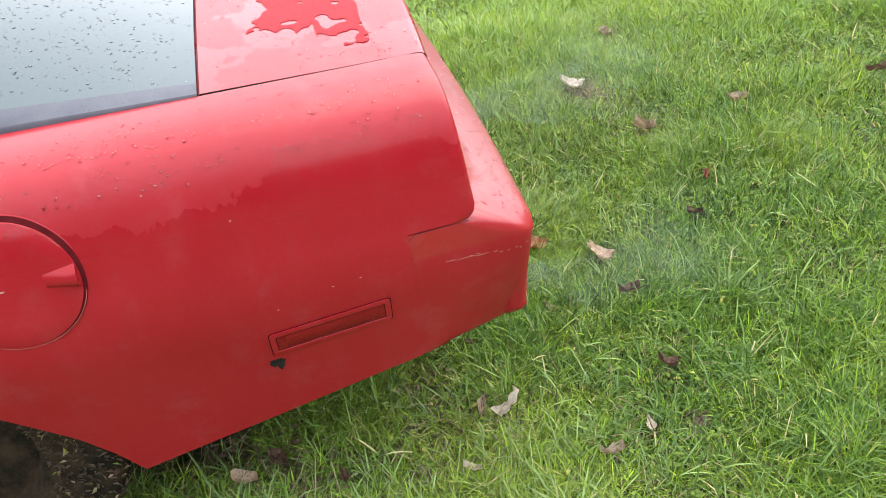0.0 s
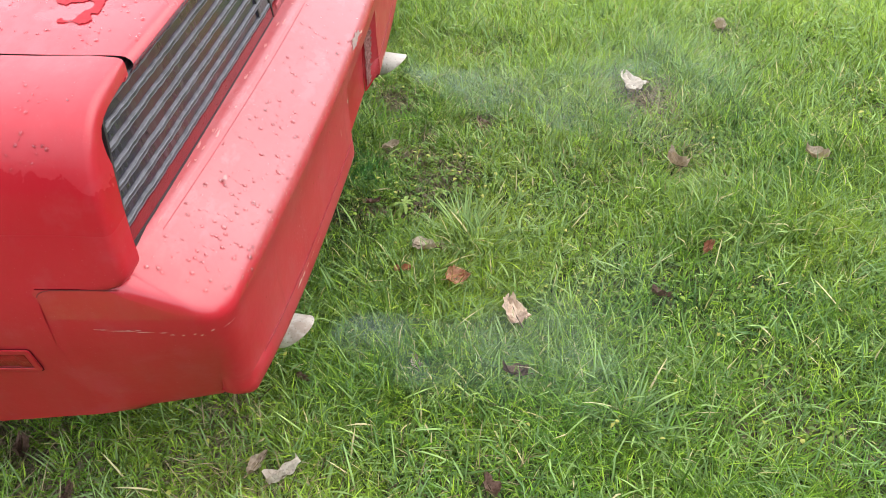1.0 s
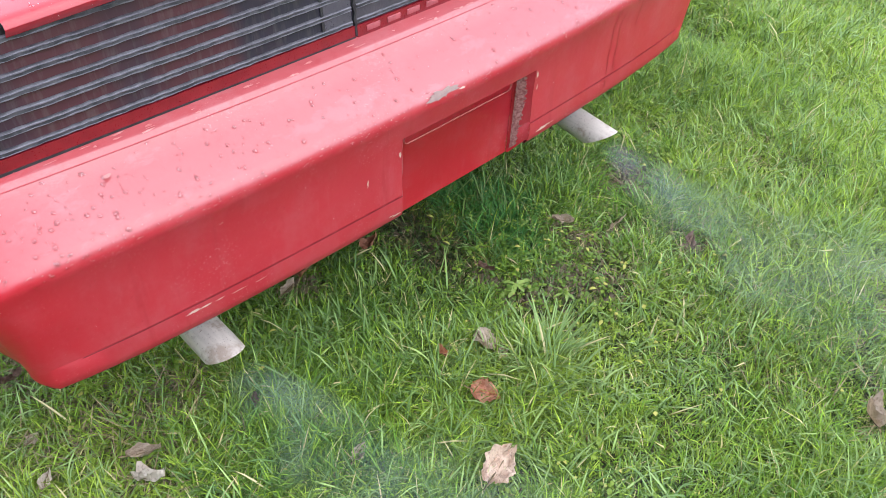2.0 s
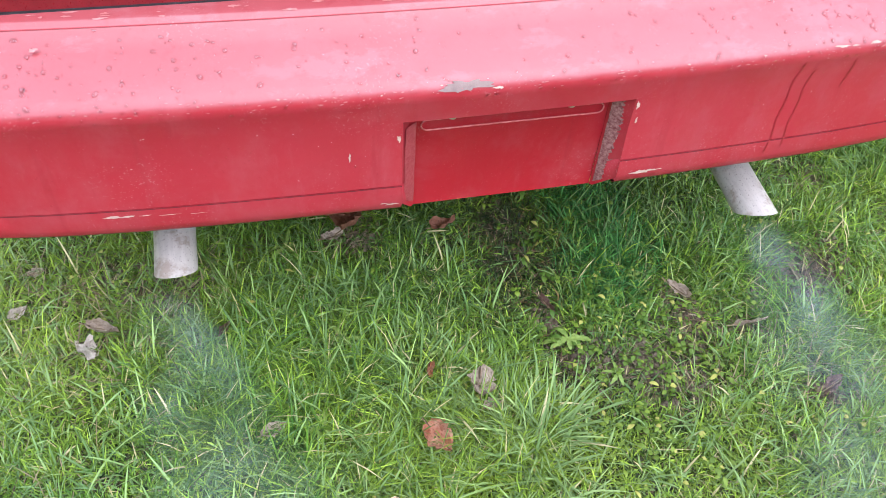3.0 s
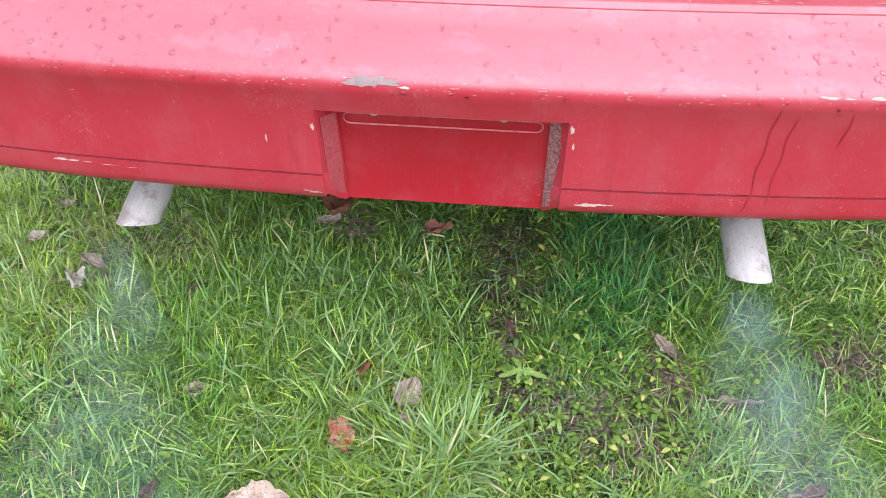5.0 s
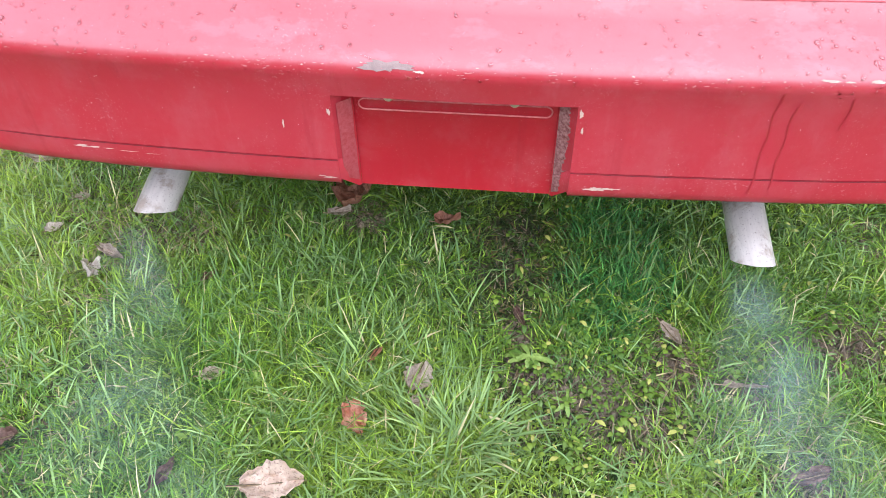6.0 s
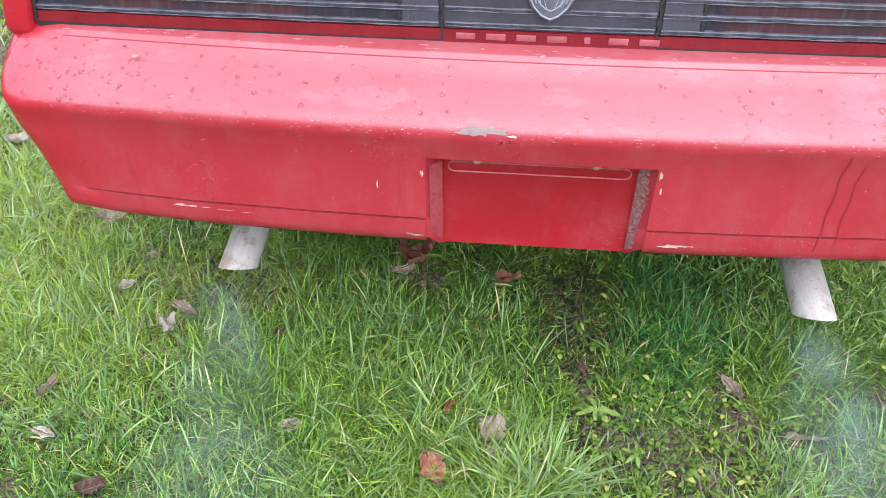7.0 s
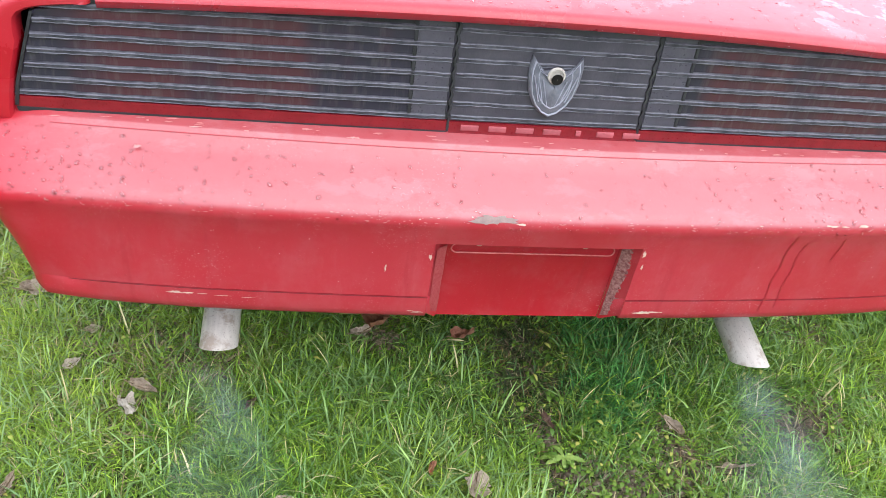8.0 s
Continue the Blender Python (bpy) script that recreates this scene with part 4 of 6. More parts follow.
def tail_lamps():
    for s in (-1, 1):
        lamp = slab("tail_lamp", s * 0.828, s * 0.1645, 0.698, lambda x: lamp_top(x), 0.0, 0.04, LENS, car, "smoked ribbed tail lamp, dusty and wet", 24)
        slab("reverse_lens", s * 0.224, s * 0.169, 0.702, lambda x: lamp_top(x) - 0.004, -0.002, 0.004, REVERSE, lamp, "grey reversing lens strip", 4)
        slab("lens_divider", s * 0.230, s * 0.225, 0.700, lambda x: lamp_top(x) - 0.003, -0.003, 0.004, BLACK, lamp, "", 2)
        for z in RIB_Z:
            rib(s * 0.821, s * 0.168, z, lamp)
        slab("lower_strip", s * 0.828, s * 0.1645, 0.672, lambda x: 0.6965, -0.003, 0.02, BADGE, lamp, "glossy red strip under the lens", 24)
        # thin black slab draws the joint to the ledge and its shadow line
        slab("lower_joint", s * 0.828, s * 0.1645, 0.672, lambda x: 0.6792, -0.0042, 0.02, BLACK, lamp, "", 24)
        slab("seal", s * 0.828, s * 0.8225, 0.682, lambda x: lamp_top(x), -0.005, 0.03, BLACK, lamp, "black rubber lamp seal", 3)
        # black strip is the top seal and stands in for shade under the deck
        slab("upper_seal", s * 0.770, s * 0.1645, 0.853 - 0.008, lambda x: lamp_top(x) + 0.012, -0.001, 0.03, BLACK, lamp, "", 14)
    centre = slab("centre_panel", -0.1605, 0.1605, 0.698, lambda x: lamp_top(x) + 0.008, -0.002, 0.04, PANEL, car, "ribbed black panel between the tail lamps", 12)
    for z in RIB_Z:
        rib(-0.158, 0.158, z + 0.001, centre)
    slab("badge_strip", -0.1605, 0.1605, 0.672, lambda x: 0.6965, -0.005, 0.02, BADGE, centre, "dull red badge strip", 8)
    # badge lettering stands as plain bars
    for k in range(7):
        x = -0.141 + k * 0.0465
        w = 0.009 if k == 4 else 0.030
        bm = bmesh.new()
        bar(bm, x - (0.0 if k != 4 else -0.01), x - (0.0 if k != 4 else -0.01) + w, lamp_y(x, 0.688) - 0.0068, lamp_y(x, 0.688) - 0.004, 0.6825, 0.6925, 0.0008)
        part("badge_bar", bm, LETTER, centre)
    for s in (-1, 1):
        # the joint steps in and out with the ribs
        bm = bmesh.new()
        rows = []
        for z in np.linspace(0.680, lamp_top(0.17) + 0.006, 60):
            x = s * (0.1625 + 0.0016 * math.sin((z - 0.7035) / 0.0226 * math.tau) * (z > 0.70))
            y = lamp_y(0.17, z) - 0.0046
            rows.append([(x - 0.0021, y + 0.02, z), (x - 0.0021, y, z), (x + 0.0021, y, z), (x + 0.0021, y + 0.02, z)])
        grid(bm, rows)
        part("joint", bm, BLACK, centre)
    # shield-shaped emblem with a broken lock hole
    bm = bmesh.new()
    out = [(0, -0.056), (0.014, -0.050), (0.028, -0.036), (0.038, -0.016), (0.043, 0.006), (0.044, 0.030), (0.041, 0.048), (0.030, 0.030), (0.018, 0.022), (0.008, 0.024), (0, 0.026)]
    full = out + [(-x, z) for x, z in out[-2:0:-1]]
    rows = []
    for sc, dy in ((1.0, 0.0), (1.0, -0.007), (0.94, -0.010), (0.80, -0.0115), (0.4, -0.012), (0.02, -0.012)):
        rows.append([(x * sc, lamp_y(0, 0.78) + (z - 0.0) * 0.1 + dy, 0.771 + z * sc) for x, z in full + full[:1]])
    grid(bm, rows)
    emb = part("emblem", bm, EMBLEM, centre, "tarnished grey shield emblem with a hole", angle=25)
    for sc in (0.90, 0.66):
        bm = bmesh.new()
        rows = []
        for a, dy in ((sc, -0.0105), (sc - 0.02, -0.0128), (sc - 0.045, -0.0128), (sc - 0.065, -0.0105)):
            rows.append([(x * a, lamp_y(0, 0.78) + z * 0.1 + dy, 0.769 + z * a) for x, z in full + full[:1]])
        grid(bm, rows)
        part("outline", bm, EMBLEM_LINE, emb)
    for s in (-1, 1):
        for k in range(3):
            bm = bmesh.new()
            rows = []
            for t in np.linspace(0, 1, 8):
                x = s * (0.006 + k * 0.008 + 0.014 * t)
                z = 0.737 + k * 0.004 + 0.045 * t
                y = lamp_y(0, 0.78) - 0.013 + (z - 0.771) * 0.1
                rows.append([(x - 0.0012, y, z), (x, y - 0.002, z), (x + 0.0012, y, z)])
            grid(bm, rows)
            part("feather_line", bm, EMBLEM_LINE, emb)
    bm = bmesh.new()
    lathe(bm, [(0.0145, -0.001), (0.014, -0.0045), (0.012, -0.005), (0.011, -0.002), (0.0005, -0.0005)], "y", (0, lamp_y(0, 0.80) - 0.012, 0.790), 24)
    part("lock_hole", bm, STEEL, emb, "pale broken lock plug")
    bm = bmesh.new()
    lathe(bm, [(0.0095, -0.0056), (0.0005, -0.0058)], "y", (0.0015, lamp_y(0, 0.80) - 0.012, 0.7850), 20)
    part("lock_core", bm, SOOT, emb, "black hole")
    # dark box behind the lamps
    bm = bmesh.new()
    bar(bm, -0.76, 0.76, 0.165, 0.185, 0.66, 0.83)
    part("lamp_housing", bm, UNDER, car)


tail_lamps()


# ---- fuel door, side marker ----
def fuel_door():
    """A round door drawn as sunk: a dark gap widened above and behind as recess shade, a pale painted highlight below.
    """
    cy, cz, r = 0.805, 0.711, 0.099
    place = lambda rr, a, lift, dy=0.0, dz=0.0: side_point(cy + dy + rr * math.cos(a), cz + dz + rr * math.sin(a)) + OUT * lift
    turn = np.linspace(0, math.tau, 73)
    bm = bmesh.new()
    grid(bm, [[place(rr, a, lift) for a in turn] for rr, lift in ((r + 0.0050, 0.0003), (r + 0.0042, 0.0009), (r + 0.0034, 0.0010), (r + 0.0026, 0.0004))])
    rim = part("fuel_door", bm, RED_SIDE, car, "round red fuel filler door with a finger notch")
    bm = bmesh.new()
    grid(bm, [[place(rr, a, 0.0008) for a in turn] for rr in (r + 0.0028, r - 0.0110)])
    part("door_gap", bm, GAP, rim, "dark gap round the fuel door, widened as recess shade")
    bm = bmesh.new()
    rows = [[place(rr, a, lift, 0.0026, -0.0030) for a in turn] for rr, lift in ((r - 0.0016, 0.0009), (r - 0.0020, 0.0020), (r - 0.0040, 0.0028), (r - 0.03, 0.0030), (0.03, 0.0030), (0.0004, 0.0030))]
    grid(bm, rows)
    part("door_skin", bm, RED_SIDE, rim)
    # pale strips stand in for the highlights on the door's edges
    strip("worn_lip", [(place(r + 0.0008, a, 0.0), OUT) for a in np.linspace(radians(195), radians(345), 40)], 0.0010, BEAD, rim, 0.0031, "pale painted highlight on the lower lip")
    strip("worn_lip", [(place(r - 0.0026, a, 0.0, 0.0026, -0.0030), OUT) for a in np.linspace(radians(55), radians(150), 30)], 0.0008, BEAD, rim, 0.0034)
    # raised ramp beside the rear edge for the finger
    bm = bmesh.new()
    rows = []
    for y, h in ((cy - 0.046, 0.0), (cy - 0.060, 0.004), (cy - 0.076, 0.009), (cy - 0.0925, 0.013), (cy - 0.0932, 0.0005)):
        wide = 0.010 + 0.008 * (cy - 0.046 - y) / 0.047
        rows.append([side_point(y, cz + wide * t) + OUT * (0.0031 + h * (1 - abs(t) ** 2.6)) for t in np.linspace(-1, 1, 11)])
    grid(bm, rows)
    part("finger_notch", bm, RED_SIDE, rim)
    blot("paint_chip", side_point(cy + 0.012, cz - 0.002), (0, -1, 0), (0, 0, 1), 0.008, 0.003, CHIP, rim, 41, 0.0042)


def side_marker(sgn):
    y0, y1, z0, z1 = 0.280, 0.481, 0.472, 0.523
    P = lambda y, z, d: Vector(((1 if sgn < 0 else -1) * (side_point(y, z + (0.468 - y) * 0.105).x + OUT.x * d), y, z + (0.468 - y) * 0.105))

    def ring(e):
        r = min(0.006, 0.006 + e)
        pts = []
        for (cy, cz, a0) in ((y1 + e - r, z1 + e - r, 0), (y0 - e + r, z1 + e - r, 90), (y0 - e + r, z0 - e + r, 180), (y1 + e - r, z0 - e + r, 270)):
            for k in range(4):
                a = radians(a0 + k * 30)
                pts.append((cy + r * math.cos(a), cz + r * math.sin(a)))
        return pts + pts[:1]
    bm = bmesh.new()
    rows = [[P(y, z, d) for y, z in ring(e)] for e, d in ((0.0, 0.0006), (0.0, 0.0032), (-0.003, 0.0038), (-0.0085, 0.0034), (-0.0105, 0.001))]
    grid(bm, rows)
    fr = part("side_marker", bm, RED_SIDE, car, "painted-over red side marker lamp")
    bm = bmesh.new()
    rows = [[P(y, z, d) for y, z in ring(e)] for e, d in ((-0.0105, 0.001), (-0.0125, 0.0022), (-0.0257, 0.0024))]
    grid(bm, rows)
    part("marker_lens", bm, MARKER, fr, "red painted-over lens")
    bm = bmesh.new()
    rows = [[P(y, z, 0.0009) for y, z in ring(e)] for e in (0.0018, 0.0)]
    grid(bm, rows)
    grid(bm, [[P(y, z, d) for y, z in ring(e)] for e, d in ((-0.0096, 0.0030), (-0.0112, 0.0022))])
    part("marker_gap", bm, GAP, fr)
    return fr


marker = side_marker(-1)
side_marker(1)


# ---- chips, scuffs ----
def blot(name, centre, along, up, w, h, mat, parent, seed, lift=0.0012, label="", n=36):
    """An uneven flat patch of bared primer on a surface."""
    rng = random.Random(seed)
    c, a, b = Vector(centre), Vector(along).normalized(), Vector(up).normalized()
    nrm = a.cross(b).normalized()
    bm = bmesh.new()
    ring = []
    for k in range(n):
        t = k * math.tau / n
        q = 1 + 0.16 * math.sin(2 * t + seed) + 0.14 * math.sin(3 * t + 2 * seed) + 0.12 * math.sin(5 * t + 3 * seed) + 0.12 * math.sin(8 * t + 5 * seed) + 0.08 * math.sin(13 * t + 7 * seed) + rng.uniform(-0.13, 0.10)
        ring.append(bm.verts.new(c + nrm * lift + a * (w / 2 * q * math.cos(t)) + b * (h / 2 * q * math.sin(t))))
    bm.faces.new(ring)
    return part(name, bm, mat, parent, label, smooth=False)


A, B = (1, 0, 0), (0, 0, 1)


def edge_blot(x, w, h, z, mat, seed, label="", frm=None):
    """A patch on the bumper's skin, met from behind, or from the side."""
    org, way = ((x, -1, z), (0, 1, 0)) if frm is None else ((-2, frm, z), (1, 0, 0))
    p, nrm, _, _ = SKIN.ray_cast(Vector(org), Vector(way))
    if p is None:
        return
    if nrm.dot(Vector(way)) > 0:
        nrm = -nrm
    a = Vector((1, 0, 0)) if frm is None else Vector((0, -1, 0))
    a = (a - nrm * a.dot(nrm)).normalized()
    b = nrm.cross(a)
    blot("paint_chip", p, a, b, w, h, mat, bumper, seed, 0.0010, label)


edge_blot(-0.092, 0.066, 0.016, 0.6035, SCUFF, 1, "grey scuffed filler patch")
edge_blot(-0.045, 0.012, 0.004, 0.598, CHIP, 2)
edge_blot(0.505, 0.024, 0.0035, 0.604, CHIP, 3, "bare chipped paint")
edge_blot(0.530, 0.016, 0.0020, 0.603, CHIP, 4)
edge_blot(0.566, 0.022, 0.0040, 0.604, CHIP, 4.4)
for k, (x, w, h, z) in enumerate(((-0.598, 0.024, 0.0042, 0.417), (-0.577, 0.020, 0.0028, 0.4165), (-0.553, 0.016, 0.0016, 0.416), (-0.520, 0.028, 0.0010, 0.414), (-0.480, 0.022, 0.0008, 0.4125),
                                  (-0.194, 0.017, 0.0040, 0.393), (-0.206, 0.010, 0.0025, 0.396), (0.219, 0.022, 0.0078, 0.399), (0.236, 0.020, 0.0042, 0.400), (0.206, 0.012, 0.0030, 0.398), (0.252, 0.010, 0.0016, 0.400))):
    edge_blot(x, w, h, z, CHIP, 5 + 0.37 * k)
edge_blot(-0.183, 0.005, 0.012, 0.517, CHIP, 9)
edge_blot(0.183, 0.006, 0.012, 0.535, CHIP, 10)
edge_blot(0.187, 0.004, 0.010, 0.505, CHIP, 11)
edge_blot(-0.255, 0.003, 0.014, 0.49, CHIP, 12)
blot("paint_chip", (-0.642, 0.072, 0.6545), (1, 0, 0), (0, 0.87, 0.49), 0.010, 0.006, WORN, bumper, 13, 0.001)
for k in range(12):
    rng = random.Random(100 + k)
    x = rng.uniform(-0.75, 0.75)
    if abs(x) > 0.2:
        edge_blot(x, rng.uniform(0.0014, 0.0028), rng.uniform(0.0014, 0.003), rng.uniform(0.44, 0.60), rng.choice((CHIP, WORN)), 200 + k)
# worn spots along the crease of the corner and under the lamps
rng = random.Random(77)
for k in range(40):
    x = rng.uniform(-0.78, 0.78)
    y = -0.020 + 0.030 * (x / 0.80) ** 2 + rng.uniform(0.108, 0.124)
    p, nrm, _, _ = SKIN.ray_cast(Vector((x, y, 1)), Vector((0, 0, -1)))
    if p is not None:
        nrm = nrm if nrm.z > 0 else -nrm
        a = (Vector((1, 0, 0)) - nrm * nrm.x).normalized()
        blot("paint_chip", p, a, nrm.cross(a), rng.uniform(0.004, 0.020), rng.uniform(0.0014, 0.004), WORN, bumper, 700 + k, 0.0008)
for k in range(10):
    y = rng.uniform(0.012, 0.15)
    edge_blot(0, rng.uniform(0.003, 0.008), rng.uniform(0.0012, 0.002), 0.570 + 0.10 * (y - 0.01) + rng.uniform(-0.004, 0.004), rng.choice((WORN, CHIP)), 500 + k, "", y)
for k in range(30):
    x = rng.uniform(-0.78, 0.78)
    edge_blot(x, rng.uniform(0.002, 0.006), rng.uniform(0.001, 0.0018), rng.uniform(0.600, 0.609), rng.choice((CHIP, WORN, WORN)), 600 + k)
for k, (y, w) in enumerate(((0.095, 0.010), (0.118, 0.020), (0.145, 0.030), (0.172, 0.016))):
    edge_blot(0, w, 0.0018, 0.572 + 0.08 * (y - 0.01), WORN, 540 + k, "", y)
for (y, z, w, h) in ((0.32, 0.60, 0.004, 0.0015),
                     (0.365, 0.595, 0.004, 0.002), (0.455, 0.575, 0.003, 0.002), (0.60, 0.80, 0.003, 0.003), (0.49, 0.74, 0.003, 0.002)):
    p = side_point(y, z)
    if y < 0.15:
        continue
    blot("paint_chip", p, (0, -1, 0), (0, 0, 1), w, h, CHIP, quarter, int(y * 1000), 0.0015)
blot("rust_hole", side_point(0.479, 0.453), (0, -1, 0), (0.06, 0, 1), 0.024, 0.026, SOOT, marker, 34, 0.0016, "broken black hole under the marker")


fuel_door()


# ---- exhausts, wheels, underside ----
def exhaust(x, lean, back, drop):
    bm = bmesh.new()
    prof = [(0.031, 0.30), (0.031, 0.02), (0.031, 0.0), (0.029, -0.0005), (0.0285, 0.004), (0.028, 0.25)]
    for r, a in prof:
        ring = []
        for k in range(32):
            th = k * math.tau / 32
            c, s = math.cos(th), math.sin(th)
            cut = -s * 1.25 * r if a < 0.2 else 0
            y = back + a + cut
            ring.append(bm.verts.new((x + r * 1.12 * c + lean * (0.3 - a), y, 0.252 + r * 0.92 * s - 0.12 * (0.3 - a) + 0.036 - drop)))
        if a == 0.30:
            prev = ring
            continue
        for k in range(32):
            bm.faces.new((prev[k], prev[(k + 1) % 32], ring[(k + 1) % 32], ring[k]))
        prev = ring
    pipe = part("exhaust_tip", bm, STEEL, car, "slash-cut dull steel exhaust tip, sooty", angle=40)
    bm = bmesh.new()
    ring = [bm.verts.new((x + lean * 0.2 + 0.0262 * math.cos(k * math.tau / 20), 0.09, 0.262 - drop + 0.0235 * math.sin(k * math.tau / 20))) for k in range(20)]
    bm.faces.new(ring)
    part("bore", bm, SOOT, pipe, "black sooty bore")


exhaust(-0.541, 0.0, 0.046, 0.014)
exhaust(0.497, 0.0, 0.006, 0.010)


def wheel(x, y, s):
    hub = tagged(new("wheel"), "muddy wheel in the wheel arch")
    hub.parent = car
    hub.location = (x, y, 0.318 + 0.0297 * -x)
    bm = bmesh.new()
    lathe(bm, [(0.19, -0.09), (0.21, -0.105), (0.27, -0.115), (0.300, -0.108), (0.316, -0.09), (0.320, -0.05), (0.320, 0.05), (0.316, 0.09), (0.300, 0.108), (0.27, 0.115), (0.21, 0.105), (0.19, 0.09)], "x", (0, 0, 0), 64)
    part("tyre", bm, TYRE, hub, "muddy black tyre with grass on it", angle=30)
    bm = bmesh.new()
    lathe(bm, [(0.195, -0.09), (0.18, -0.085), (0.165, -0.04), (0.06, -0.05), (0.05, -0.07), (0.001, -0.07)], "x", (0, 0, 0), 40)
    part("rim", bm, RIM, hub)
    if s > 0:
        hub.rotation_euler = (0, 0, math.pi)


for s in (-1, 1):
    wheel(s * 0.735, 1.09, s)
    wheel(s * 0.745, 3.62, s)


def wheel_bits(count, mat, seed, size, name, label):
    """Torn leaf and grass bits stuck in the mud of the rear wheel."""
    rr = random.Random(seed)
    bm = bmesh.new()
    for k in range(count):
        a = radians(rr.uniform(105, 215))
        r = rr.uniform(0.20, 0.318)
        out = 0.3175 < r
        p = Vector((-0.735 - (rr.uniform(-0.05, 0.10) if out else 0.114 - max(0, r - 0.27) * 0.15), 1.09 + r * math.cos(a), 0.34 + r * math.sin(a)))
        n = Vector((-0.15, math.cos(a), math.sin(a))) if out else Vector((-1, 0, 0))
        n = (n + Vector((rr.uniform(-0.4, 0.4), rr.uniform(-0.4, 0.4), rr.uniform(-0.4, 0.4)))).normalized()
        u = n.orthogonal().normalized()
        v = n.cross(u)
        t = rr.uniform(0, math.tau)
        u, v = u * math.cos(t) + v * math.sin(t), v * math.cos(t) - u * math.sin(t)
        L, W = rr.uniform(*size), rr.uniform(0.2, 0.6)
        q = p + n * 0.003
        bm.faces.new([bm.verts.new(q + u * L * x + v * L * W * y + n * L * z) for x, y, z in ((-0.5, 0, 0.1), (-0.1, -0.5, 0), (0.5, 0, 0.25), (0.1, 0.5, 0.05))])
    ob = part(name, bm, mat, car, label, smooth=False)
    tagged(ob, label, kind="stuff")


wheel_bits(14, LEAF_BROWN, 91, (0.008, 0.018), "stuck_leaf_bits", "torn brown leaf bits stuck in tyre mud")
wheel_bits(26, WEED, 92, (0.004, 0.012), "stuck_grass_bits", "green plant bits stuck in tyre mud")
wheel_bits(700, MUD_BITS, 93, (0.004, 0.016), "mud", "brown mud crumbs on the tyre")
bm = bmesh.new()
bar(bm, -0.72, 0.72, 0.10, 4.5, 0.36, 0.48)
bar(bm, -0.55, 0.55, 0.14, 0.55, 0.30, 0.37, 0.03)
bar(bm, -0.76, 0.76, 0.55, 0.60, 0.36, 0.74)
part("underbody", bm, UNDER, car)
bm = bmesh.new()
bar(bm, -0.68, 0.68, 0.2, 3.2, 0.55, 0.80)
part("cabin_floor", bm, UNDER, car)


# ---- rain drops ----
def droplets(name, spots, parent, seed):
    """Small domes of water; spots are (place, normal, radius)."""
    rng = np.random.RandomState(seed)
    V, F = [], []
    n = 7
    for p, nrm, r in spots:
        z = Vector(nrm).normalized()
        x = z.orthogonal().normalized()
        y = z.cross(x)
        b = len(V)
        ex, ey, tw = rng.uniform(0.8, 1.25), rng.uniform(0.8, 1.25), rng.uniform(0, 6.3)
        for rr, h in ((1.0, -0.04), (0.85, 0.17), (0.45, 0.29)):
            for k in range(n):
                a = k * math.tau / n + tw
                q = p + x * (r * rr * ex * math.cos(a)) + y * (r * rr * ey * math.sin(a)) + z * (h * r)
                V.append(q)
        V.append(p + z * (0.31 * r))
        for l in range(2):
            for k in range(n):
                a0, a1 = b + l * n + k, b + l * n + (k + 1) % n
                F.append((a0, a1, a1 + n))
                F.append((a0, a1 + n, a0 + n))
        for k in range(n):
            F.append((b + 2 * n + k, b + 2 * n + (k + 1) % n, b + 3 * n))
    ob = raw(name, np.array([tuple(v) for v in V]), np.array(F), WATER, parent)
    return tagged(ob, "clear rain drops beaded on the paint", kind="stuff")


rng = random.Random(11)
spots = []
while len(spots) < 560:
    x = rng.uniform(-0.84, 0.84)
    if rng.random() > 0.25 + 0.75 * abs(x / 0.83) ** 2:
        continue
    y = -0.020 + 0.030 * (x / 0.80) ** 2 + 0.006 + rng.random() * 0.095
    p, nrm, _, _ = SKIN.ray_cast(Vector((x, y, 1)), Vector((0, 0, -1)))
    if p is not None and abs(nrm.z) > 0.5:
        spots.append((p, nrm if nrm.z > 0 else -nrm, rng.choice((0.0010, 0.0014, 0.0018, 0.0024, 0.0034))))
for k in range(30):
    x, y = rng.uniform(-0.80, 0.80), rng.random()
    p, nrm, _, _ = SKIN.ray_cast(Vector((x, -0.014 + 0.030 * (x / 0.80) ** 2 + 0.092 * y ** 1.5, 1)), Vector((0, 0, -1)))
    spots.append((p, nrm if nrm.z > 0 else -nrm, rng.uniform(0.0030, 0.0048)))
for k in range(190):
    p, nrm, _, _ = SKIN.ray_cast(Vector((rng.uniform(-0.80, 0.80), -1, rng.uniform(0.583, 0.612))), Vector((0, 1, 0)))
    spots.append((p, nrm if nrm.y < 0 else -nrm, rng.choice((0.0009, 0.0012, 0.0016, 0.0022))))
for k in range(60):
    p, nrm, _, _ = SKIN.ray_cast(Vector((rng.choice((-1, 1)) * rng.uniform(0.20, 0.78), -1, rng.uniform(0.44, 0.585))), Vector((0, 1, 0)))
    spots.append((p, nrm if nrm.y < 0 else -nrm, rng.choice((0.0009, 0.0013, 0.0019))))
droplets("water_film", spots, bumper, 1)


